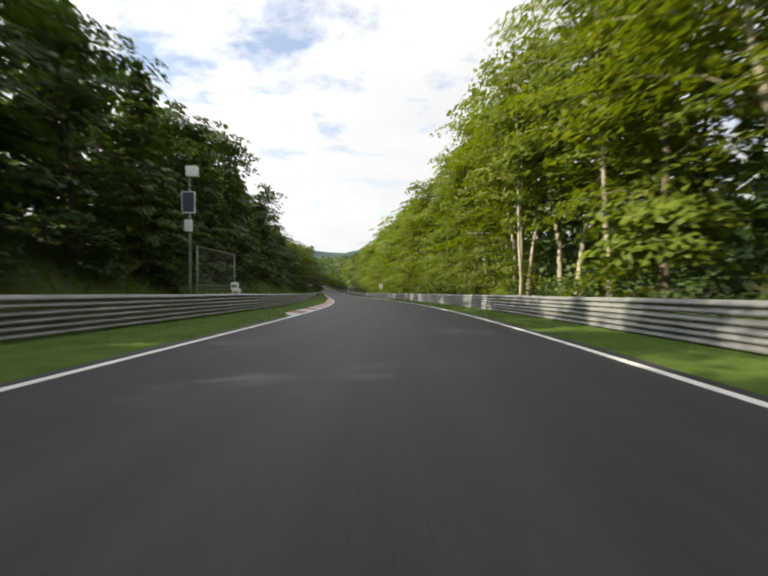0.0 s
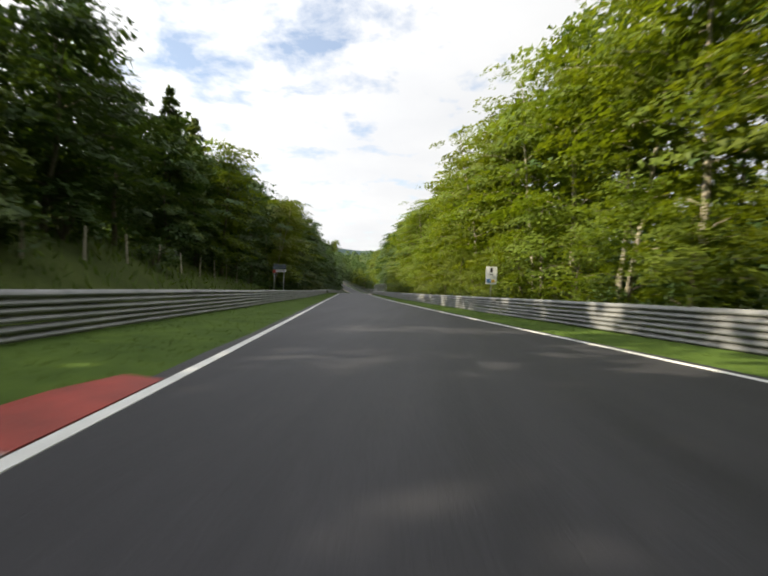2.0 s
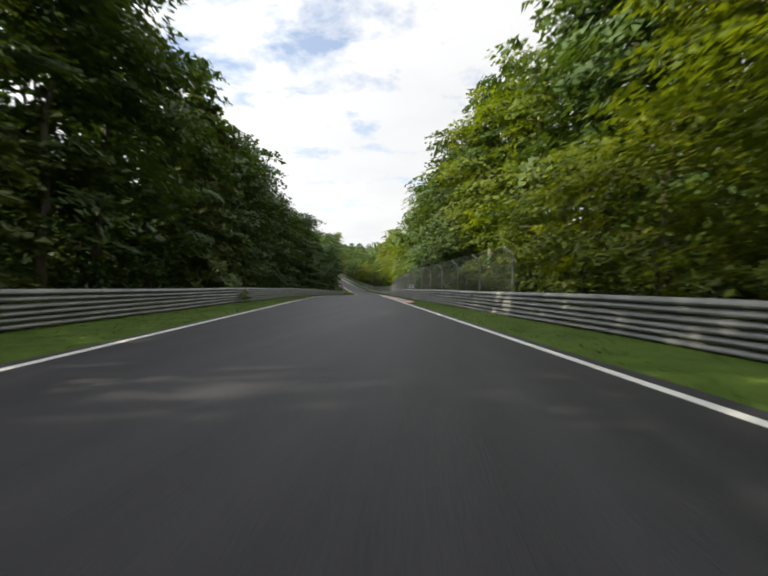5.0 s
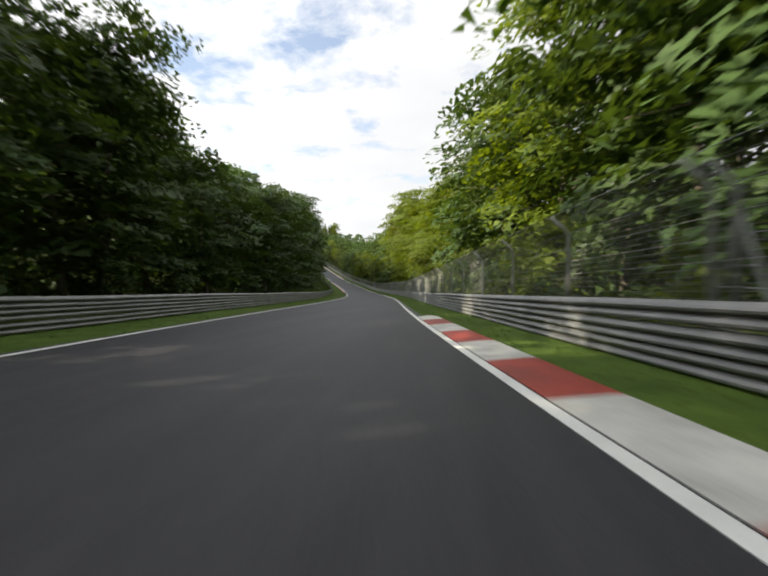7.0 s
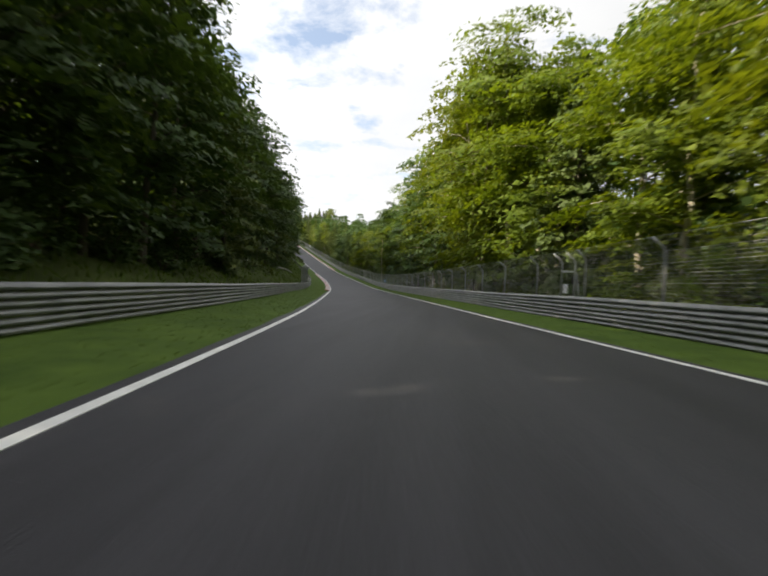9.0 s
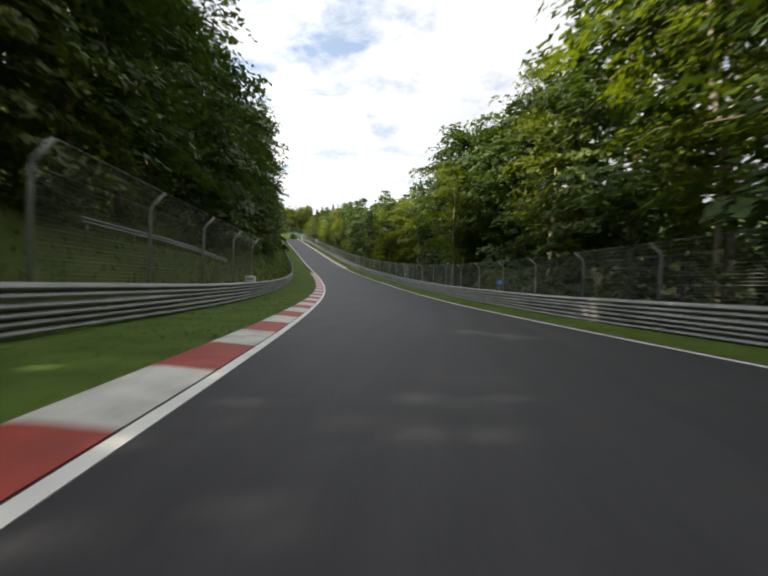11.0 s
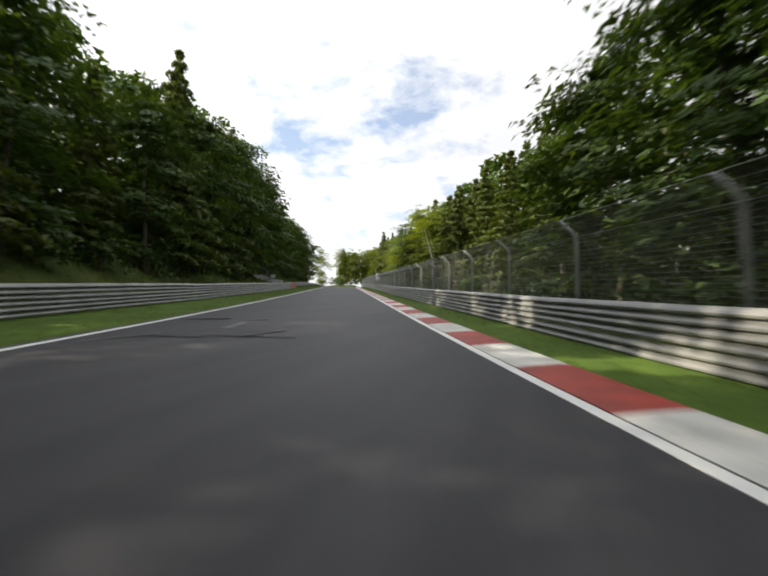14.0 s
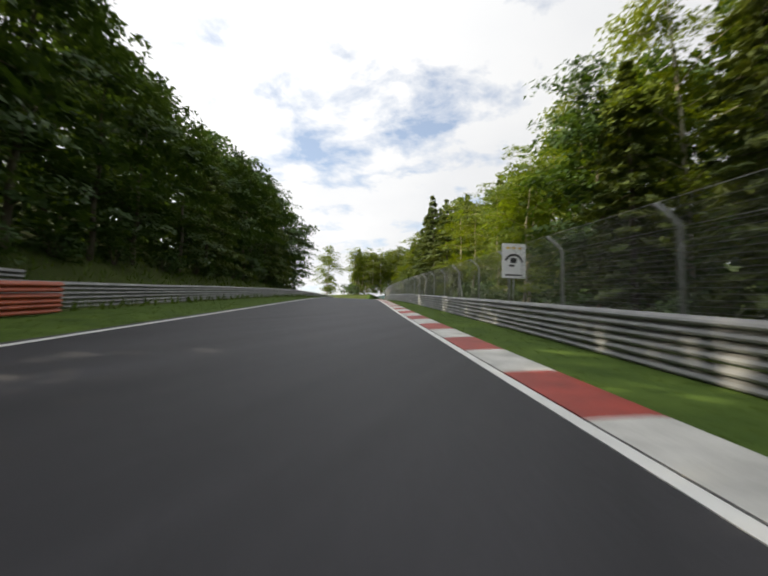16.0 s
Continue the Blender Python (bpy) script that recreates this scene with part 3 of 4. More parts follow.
def box_on_post(s, off, low, label, wide=0.44, high=0.42):
    p = ground_at(s, off)
    top = empty("signal_box", Matrix.Translation(p) @ Matrix.Rotation(line(s)[3], 4, "Z"), label, "box", "white boxes")
    v, f = tube([(0, 0, -0.2), (0, 0, low)], 0.03, 6)
    solid("post", v, f, POST, top, smooth=True)
    v, f = box(-wide / 2, -0.15, low, wide / 2, 0.15, low + high, 0.03)
    solid("body", v, f, BOARD, top)
    v, f = box(-wide * 0.34, -0.156, low + high * 0.28, wide * 0.34, -0.151, low + high * 0.7)
    solid("plate", v, f, POST, top, "grey plate")


def bank_rail(s0, s1, off0, off1, low, beams=2):
    """Rail that climbs up over the bank."""
    def spot(s):
        u = (s - s0) / (s1 - s0)
        return ground_at(s, off0 + (off1 - off0) * u)
    base = spot(s0)
    top = empty("guard_rail", Matrix.Translation(base), "weathered steel rail climbing the grassy bank", "guard rail", "bank rails")
    for i in range(beams):
        for s in np.arange(s0, s1 - 0.1, 4.0):
            rows = []
            for t in (s, s + 4.0):
                q = spot(t) - base
                rows.append([q + Vector((d - 0.08, 0, low + 0.33 * i + u)) for u, d in WAVE] + [q + Vector((d - 0.086, 0, low + 0.33 * i + u)) for u, d in reversed(WAVE)])
                rows[-1].append(rows[-1][0])
            v, f = strip(rows)
            solid("beam", v, f, STEEL, top)
    for s in np.arange(s0 + 0.5, s1, 4.0):
        q = spot(s) - base
        v, f = box(q.x - 0.19, q.y - 0.04, q.z - 0.3, q.x - 0.10, q.y + 0.04, q.z + low + 0.33 * beams)
        solid("post", v, f, POST, top)


def bank_post(s, off):
    p = ground_at(s, off)
    top = empty("bank_post", Matrix.Translation(p) @ Euler((0.05, -0.04, s)).to_matrix().to_4x4(), "weathered wooden post standing on the grassy bank", "post", "bank posts")
    v, f = tube([(0, 0, -0.3), (0, 0, 0.7), (0.01, 0, 1.35)], [0.06, 0.055, 0.045], 7)
    solid("stake", v, f, PALE_BARK, top)


# ---- plants ----
class Leaves:
    """Gathers many small leaf blades into one mesh."""
    def __init__(self, seed):
        self.v, self.f, self.rnd = [], [], np.random.RandomState(seed)

    def add(self, centres, ups, length, width):
        """A pointed blade at each centre, across its up direction."""
        r = self.rnd
        n = len(centres)
        a = r.normal(size=(n, 3))
        a -= ups * (a * ups).sum(1)[:, None]
        a /= np.linalg.norm(a, axis=1)[:, None]
        self.blades(centres, a, np.cross(ups, a), length, width, ups)

    def blades(self, centres, a, b, length, width, ups):
        r = self.rnd
        n = len(centres)
        l = (length * r.uniform(0.7, 1.3, n))[:, None]
        w = (width * r.uniform(0.7, 1.3, n))[:, None]
        tri = np.stack([centres + a * l - ups * l * 0.2, centres - a * l * 0.6 + b * w, centres - a * l * 0.6 - b * w], 1)
        self.v.append(tri.reshape(-1, 3))

    def mesh(self, name, materials, parent, trunk=None):
        """The gathered blades as one mesh; trunk: triangles in a second material."""
        v = np.concatenate(self.v + ([trunk] if trunk is not None else []))
        me = bpy.data.meshes.new(name)
        n = len(v)
        me.vertices.add(n)
        me.vertices.foreach_set("co", v.ravel())
        me.loops.add(n)
        me.loops.foreach_set("vertex_index", np.arange(n))
        me.polygons.add(n // 3)
        me.polygons.foreach_set("loop_start", np.arange(0, n, 3))
        for m in (materials if isinstance(materials, list) else [materials]):
            me.materials.append(m)
        if trunk is not None:
            slots = np.zeros(n // 3, dtype=np.int32)
            slots[-len(trunk) // 3:] = 1
            me.polygons.foreach_set("material_index", slots)
        me.update(calc_edges=True)
        ob = new(name, me)
        ob.parent = parent
        return ob


def unit(v):
    return v / (np.linalg.norm(v, axis=-1, keepdims=True) + 1e-9)


def broadleaf(seed, tall, wide, low, leaf, bark, sprays, per, size, label, category="tree", stems=1):
    """Tapered trunk with limbs; the crown is made of layered sprays of leaves round the limb ends."""
    rnd = random.Random(seed)
    nr = np.random.RandomState(seed)
    tree = empty("tree", Matrix(), label, category, "woodland trees")
    shapes, ends = [], []
    for st in range(stems):
        lean = Vector((rnd.uniform(-0.06, 0.06), rnd.uniform(-0.06, 0.06), 1)) if stems == 1 else Vector((math.cos(st * 2.4) * 0.16, math.sin(st * 2.4) * 0.16, 1))
        pts = [Vector((math.cos(st * 2.4), math.sin(st * 2.4), 0)) * (0.25 if stems > 1 else 0) + lean * (tall * 0.92 * i / 8) + Vector((rnd.gauss(0, 0.10), rnd.gauss(0, 0.10), 0)) * (i > 0) for i in range(9)]
        pts[0].z = -0.6
        r0 = tall * 0.0125 / math.sqrt(stems)
        shapes.append(tube(pts, [r0 * (1.35 if i == 0 else 1 - 0.105 * i) for i in range(9)], 7))
        for i in range(16):
            h = low + (0.93 - low) * (i + rnd.random()) / 16
            j = min(h / 0.92 * 8, 7.99)
            base = pts[int(j)].lerp(pts[int(j) + 1], j % 1)
            turn = i * 2.4 + rnd.uniform(-0.4, 0.4)
            reach = wide * math.sin(math.pi * min(1, (h - low * 0.6) / (1.06 - low * 0.6)) ** 0.75) * rnd.uniform(0.75, 1.05) + 0.3
            out = Vector((math.cos(turn), math.sin(turn), 0))
            tip = base + out * reach + Vector((0, 0, reach * rnd.uniform(0.05, 0.45)))
            mid = base.lerp(tip, 0.5) + Vector((0, 0, reach * 0.12))
            shapes.append(tube([base, mid, tip], [r0 * 0.34 * (1.1 - h), r0 * 0.2 * (1.1 - h), 0.012], 4))
            ends += [(base, mid, tip)]
    v, f = join(*shapes)
    solid("trunk", v, f, bark, tree, smooth=True)
    lv = Leaves(seed)
    for k in range(sprays):
        base, mid, tip = ends[rnd.randrange(len(ends))]
        u = rnd.random() ** 0.55
        p = (base.lerp(mid, u * 2) if u < 0.5 else mid.lerp(tip, u * 2 - 1))
        p = np.array(p) + nr.normal(0, 0.17 * wide, 3) * (1, 1, 0.9)
        out = unit(np.array([p[0], p[1], 0.0]))
        rad = rnd.uniform(0.7, 1.6) * (0.6 + 0.4 * tall / 15)
        n = per
        ang, rr = nr.uniform(0, 6.283, n), np.sqrt(nr.uniform(0, 1, n)) * rad
        c = p + np.stack([np.cos(ang) * rr, np.sin(ang) * rr, nr.normal(0, 0.10, n) - 0.22 * rr * rr / max(rad, 0.1)], 1)
        c[:, 2] -= 0.25 * ((c - p) @ out)
        tilt = np.array([0, 0, 1.0]) + out * 0.5 + nr.normal(0, 0.22, 3)
        lv.add(c, unit(tilt + nr.normal(0, 0.26, (n, 3))), size, size * 0.6)
    lv.mesh("crown", leaf, tree)
    return tree


def spruce(seed, tall, wide, low, sets, label):
    """Straight trunk with whorls of drooping boughs."""
    rnd = random.Random(seed)
    nr = np.random.RandomState(seed)
    tree = empty("spruce_tree", Matrix(), label, "tree", "woodland trees")
    shapes = [tube([(0, 0, -0.6), (0.03, 0, tall * 0.5), (0, 0, tall * 0.99)], [tall * 0.013, tall * 0.008, 0.015], 8)]
    lv = Leaves(seed)
    for i in range(sets):
        h = low + (0.985 - low) * (i / (sets - 1)) ** 0.92
        reach = wide * (1 - (h - low) / (1 - low)) ** 0.82 * rnd.uniform(0.8, 1.1) + 0.12
        for k in range(7):
            turn = k * 0.898 + i * 0.5 + rnd.uniform(-0.25, 0.25)
            rk = reach * rnd.uniform(0.6, 1.2)
            out = np.array([math.cos(turn), math.sin(turn), 0.0])
            side = np.array([-out[1], out[0], 0.0])
            base = np.array([0, 0, h * tall + rnd.uniform(-0.15, 0.15)])
            n = max(10, int(30 * rk + 12))
            u = np.sqrt(nr.uniform(0.02, 1, n))
            spread_ = (1.05 - u) * rk * 0.30 + 0.10
            c = base + np.outer(u * rk, out) + np.outer(nr.uniform(-1, 1, n) * spread_, side)
            c[:, 2] += -0.34 * u * u * rk + 0.12 * u * rk + nr.normal(0, 0.05, n) - 0.22 * nr.uniform(0, 1, n) ** 2
            up = unit(np.array([0, 0, 1.0]) + 0.5 * out + nr.normal(0, 0.45, (n, 3)))
            lv.add(c, up, 0.27, 0.10)
            if k % 2 == 0:
                tip = base + out * rk * 0.8 + np.array([0, 0, -0.15 * rk])
                shapes.append(tube([tuple(base), tuple(tip)], [0.03, 0.01], 4))
    v, f = join(*shapes)
    solid("trunk", v, f, BARK, tree, smooth=True)
    lv.mesh("crown", NEEDLE, tree)
    return tree


def bush(seed, tall, wide, leaf, label):
    nr = np.random.RandomState(seed)
    rnd = random.Random(seed)
    top = empty("bush", Matrix(), label, "bush", "woodland edge bushes")
    shapes = []
    lv = Leaves(seed)
    for i in range(9):
        turn = i * 2.4
        tip = Vector((math.cos(turn) * wide * rnd.uniform(0.3, 0.8), math.sin(turn) * wide * rnd.uniform(0.3, 0.8), tall * rnd.uniform(0.55, 0.95)))
        shapes.append(tube([(0, 0, -0.2), tip * 0.5 + Vector((0, 0, 0.15 * tall)), tip], [0.03, 0.02, 0.008], 5))
    for i in range(34):
        a, z = rnd.uniform(0, 6.28), rnd.random()
        r = wide * math.sqrt(max(0.05, 1 - z * z * 0.9)) * rnd.uniform(0.5, 1)
        p = np.array([math.cos(a) * r, math.sin(a) * r, z * tall])
        n = 22
        c = p + nr.normal(0, 0.26, (n, 3)) * (1, 1, 0.6)
        lv.add(c, unit(np.array([math.cos(a) * 0.5, math.sin(a) * 0.5, 1.0]) + nr.normal(0, 0.45, (n, 3))), 0.13, 0.085)
    v, f = join(*shapes)
    solid("stem", v, f, BARK, top)
    lv.mesh("foliage", leaf, top)
    return top


SUNNY, DARK = "broadleaf tree with layered yellow-green leaves at the woodland edge", "dark green broadleaf tree on the shaded bank"
PALE = "tall beech with a bare pale trunk and leafy top"
DROOP = "dark green spruce with drooping boughs"
# each kind: trees to copy, with their built heights
KINDS = {
    "beech": [(broadleaf(11, 19, 4.6, 0.10, BEECH, PALE_BARK, 260, 38, 0.215, SUNNY), 19), (broadleaf(12, 20, 4.9, 0.16, BEECH, PALE_BARK, 270, 38, 0.22, SUNNY, stems=2), 20),
              (broadleaf(13, 17, 4.3, 0.08, BEECH, BARK, 250, 38, 0.21, SUNNY), 17), (broadleaf(14, 19, 4.7, 0.14, BEECH, PALE_BARK, 260, 38, 0.215, SUNNY), 19)],
    "stem": [(broadleaf(15, 19, 4.2, 0.36, BEECH, PALE_BARK, 230, 38, 0.21, PALE), 19), (broadleaf(16, 20, 4.4, 0.32, BEECH, PALE_BARK, 240, 38, 0.21, PALE, stems=2), 20)],
    "oak": [(broadleaf(21, 14, 3.9, 0.08, OAK, BARK, 210, 32, 0.23, DARK), 14), (broadleaf(22, 16, 4.2, 0.1, OAK, BARK, 220, 32, 0.235, DARK), 16),
            (broadleaf(23, 12, 3.6, 0.06, OAK, BARK, 195, 32, 0.22, DARK), 12)],
    "birch": [(broadleaf(41, 15, 2.7, 0.25, BEECH, PALE_BARK, 170, 36, 0.15, "slender pale-stemmed birch behind the fence"), 15)],
    "sapling": [(broadleaf(45, 7, 2.5, 0.03, BEECH, BARK, 110, 36, 0.13, "young beech with low layered boughs behind the rail"), 7),
                (broadleaf(46, 5.5, 2.3, 0.03, BEECH, BARK, 90, 36, 0.125, "young beech with low layered boughs behind the rail"), 5.5)],
    "spruce": [(spruce(51, 15, 4.2, 0.06, 18, DROOP), 15), (spruce(52, 13, 3.8, 0.1, 16, DROOP), 13), (spruce(53, 17, 4.5, 0.08, 20, "tall dark green spruce with drooping boughs"), 17)],
    "bare_spruce": [(spruce(54, 13, 2.3, 0.45, 11, "spruce with a long bare stem and bushy top"), 13)],
    "dark_bush": [(bush(64, 1.7, 1.5, OAK, "low dark green bush on the bank"), 1.7), (bush(65, 1.2, 1.3, OAK, "low dark green bush on the bank"), 1.2)],
    "bush": [(bush(61, 1.8, 1.5, OAK, "low dark green bush behind the guard rail"), 1.8), (bush(62, 2.4, 1.7, BEECH, "leafy green bush behind the guard rail"), 2.4),
             (bush(63, 1.3, 1.3, OAK, "low dark green bush behind the guard rail"), 1.3)],
}
USED = set()


def plant(kind, s, off, rnd, height=0.0, slim=1.0):
    """One plant; its girth follows its height more slowly."""
    source, built = rnd.choice(KINDS[kind])
    k = height / built if height else rnd.uniform(0.88, 1.12)
    w = k ** 0.7 * rnd.uniform(0.92, 1.08) * slim
    m = Matrix.LocRotScale(ground_at(s, off), Euler((rnd.gauss(0, 0.02), rnd.gauss(0, 0.02), rnd.uniform(0, 6.28))), (w, w, k))
    if source.name not in USED:
        USED.add(source.name)
        source.matrix_basis = m
        return source
    made = copy_thing(source, Matrix())
    made.matrix_basis = m
    return made


def mix(choices, rnd):
    x = rnd.random() * sum(w for _, w in choices)
    for kind, w in choices:
        x -= w
        if x <= 0:
            return kind
    return choices[-1][0]


# stretches: from, to, share of kinds, metres from the rail to the first row
LEFT_WOOD = [(-16, 40, (("oak", 2), ("spruce", 2)), 5.0), (40, 84, (("spruce", 4), ("oak", 1)), 6.5), (84, 112, (("oak", 2), ("spruce", 1)), 6.0),
             (112, 130, (("oak", 2), ("spruce", 2)), 5.5), (130, 150, (("beech", 1),), 4.8), (150, 200, (("oak", 4), ("spruce", 1)), 4.8),
             (200, 244, (("oak", 1),), 4.6), (244, 258, (("oak", 1),), 4.4), (258, 268, (("oak", 1),), 4.2), (268, 290, (("oak", 1),), 4.0),
             (290, 345, (("oak", 3), ("spruce", 1)), 6.0), (345, 452, (("oak", 3), ("spruce", 1)), 7.3), (452, 530, (("oak", 3), ("spruce", 1)), 5.5), (530, 638, (("oak", 5), ("spruce", 1)), 5.8)]
# 176 to 290 favours oak, its darker leaf colour standing in for shade
RIGHT_WOOD = [(-16, 50, (("stem", 3), ("beech", 1)), 5.4), (50, 112, (("beech", 2), ("stem", 2)), 6.0), (112, 176, (("beech", 1),), 6.6),
              (176, 232, (("beech", 1), ("oak", 4)), 7.2), (232, 262, (("beech", 1), ("oak", 4)), 6.6), (262, 290, (("beech", 1), ("oak", 3), ("spruce", 1)), 7.0),
              (290, 318, (("beech", 2), ("oak", 1)), 5.6), (318, 350, (("beech", 3), ("spruce", 1)), 6.1), (350, 395, (("beech", 1), ("oak", 2), ("spruce", 1)), 7.0),
              (395, 425, (("birch", 2), ("oak", 2)), 6.8), (425, 440, (("oak", 2), ("spruce", 1)), 8.8), (440, 456, (("beech", 2), ("birch", 2), ("spruce", 1)), 8.0),
              (456, 484, (("beech", 1), ("oak", 4), ("spruce", 1)), 7.6), (484, 500, (("oak", 1),), 6.2), (500, 520, (("spruce", 2), ("beech", 1)), 7.0),
              (520, 534, (("spruce", 3), ("beech", 1)), 7.2), (534, 562, (("spruce", 1),), 6.6), (562, 600, (("birch", 2), ("beech", 1), ("oak", 2)), 6.4), (600, 760, (("spruce", 4), ("beech", 1)), 6.4)]
# heights of the woods every 10 m from the start: first row and the two behind it
LEFT_TOPS = [12.0, 12.0, 12.0, 10.6, 12.2, 13.1, 12.6, 11.4, 9.9, 9.3, 9.2, 8.8, 10.6, 13.0, 13.2, 14.8, 16.6, 17.2, 17.0, 17.6, 16.0, 16.5, 15.1, 12.7, 13.1, 14.6, 10.1, 11.0, 13.6, 14.2, 16.0, 16.7, 17.6, 18.4, 19.0, 20.0, 20, 20, 20, 20, 20, 20, 20, 20, 20, 20, 18.2, 14.1, 13.4, 13.0, 12.0, 14.7, 16.6, 17.3, 17.8, 17.7, 15.0, 12.8, 13.0, 14.6, 15.3, 16.0, 16.6, 15.9, 10.8, 8.3]
# unseen left rows steer the sun too: low before 130, tall shade past 190
LEFT_SECOND = [12.0, 12.0, 12.0, 13.5, 13.5, 15.0, 15.0, 15.0, 15.0, 15.0, 15.0, 12.7, 13.5, 14.4, 16.8, 16.0, 16.8, 17.6, 16.3, 17.1, 18.8, 19.3, 19.6, 17.9, 15.6, 15.7, 16.1, 11.8, 13.2, 15.9, 15.0, 15.7, 17.6, 19.4, 20.8, 21.4, 22.5, 23.1, 24, 24, 24, 24, 24, 24, 24, 24, 24, 24, 24, 24, 17.5, 14.9, 17.4, 21.6, 22.4, 22.5, 23.7, 16.9, 15.6, 15.2, 17.3, 19.2, 20.8, 21.9, 22.8, 22.9]
LEFT_THIRD = [12.0, 12.0, 12.0, 13.0, 13.0, 15.0, 15.0, 15.0, 15.0, 15.0, 15.0, 13.0, 13.0, 14.6, 17.7, 18.7, 21.2, 22.5, 19.3, 19.2, 20.8, 21.2, 21.4, 22.0, 20.2, 16.4, 16.6, 17.0, 13.2, 14.2, 18.2, 20.2, 20.1, 18.0, 17.8, 18.4, 19.8, 21.4, 23.0, 24.5, 25.9, 26.2, 26.2, 26.2, 26.3, 26.3, 27.0, 27.0, 27, 27, 27, 17.7, 17.5, 19.0, 24.1, 23.4, 23.8, 26.1, 18.7, 18.4, 17.6, 20.3, 22.7, 25.5, 27, 27]
RIGHT_TOPS = [20, 20, 20, 20, 20, 20, 20, 20, 20, 20, 20, 18.9, 18.7, 19.2, 20, 20, 19.2, 17.9, 20, 20, 20, 20, 20, 20, 20, 20, 20, 20, 17.1, 18.5, 20, 17.2, 16.1, 21.0, 23.2, 24.5, 24.5, 24.5, 24.5, 20, 20, 19.1, 17.5, 13.6, 14.5, 15.5, 13.0, 15.0, 15.0, 11.2, 10.5, 11.9, 12.4, 12.8, 12.2, 12.7, 12.4, 11.7, 11.5, 12.5, 14.9, 17.0, 17.7, 16, 16, 16, 16, 16, 16, 16, 16, 16, 16, 16]
RIGHT_SECOND = [24, 24, 24, 24, 24, 24, 24, 24, 24, 24, 24, 24, 24, 24, 24, 24, 24, 24, 24, 24, 24, 24, 24, 24, 24, 24, 24, 24, 24, 23.1, 21.6, 24, 24, 22.0, 24, 24, 24, 24, 24, 24, 24, 22.4, 24, 21.3, 21.3, 20.8, 19.6, 16.0, 16.8, 18.5, 17.5, 13.3, 15.6, 16.6, 16.6, 16.6, 16.4, 16.8, 16.3, 16.1, 16.0, 17.0, 19.5, 18, 18, 18, 18, 18, 18, 18, 18, 18, 18, 18]
RIGHT_THIRD = [25, 25, 25, 25, 25, 25, 25, 25, 25, 25, 25, 25, 25, 25, 25, 25, 25, 25, 25, 25, 25, 25, 25, 25, 25, 25, 25, 25, 25, 25, 25, 25, 25, 24.6, 25, 25, 25, 25, 25, 25, 25, 25, 25, 25, 25, 24.4, 21.1, 21.2, 18.7, 18.7, 20.6, 20.7, 16.0, 18.4, 20.1, 19.8, 20.4, 20.9, 20.8, 20.3, 20.0, 20.8, 20.3, 20, 20, 20, 20, 20, 20, 20, 20, 20, 20, 20]
TOPS = {-1: (LEFT_TOPS, LEFT_SECOND, LEFT_THIRD), 1: (RIGHT_TOPS, RIGHT_SECOND, RIGHT_THIRD)}


def top_at(s, side, row):
    rows = TOPS[side][row]
    return float(np.interp(s, 10.0 * np.arange(len(rows)), rows))


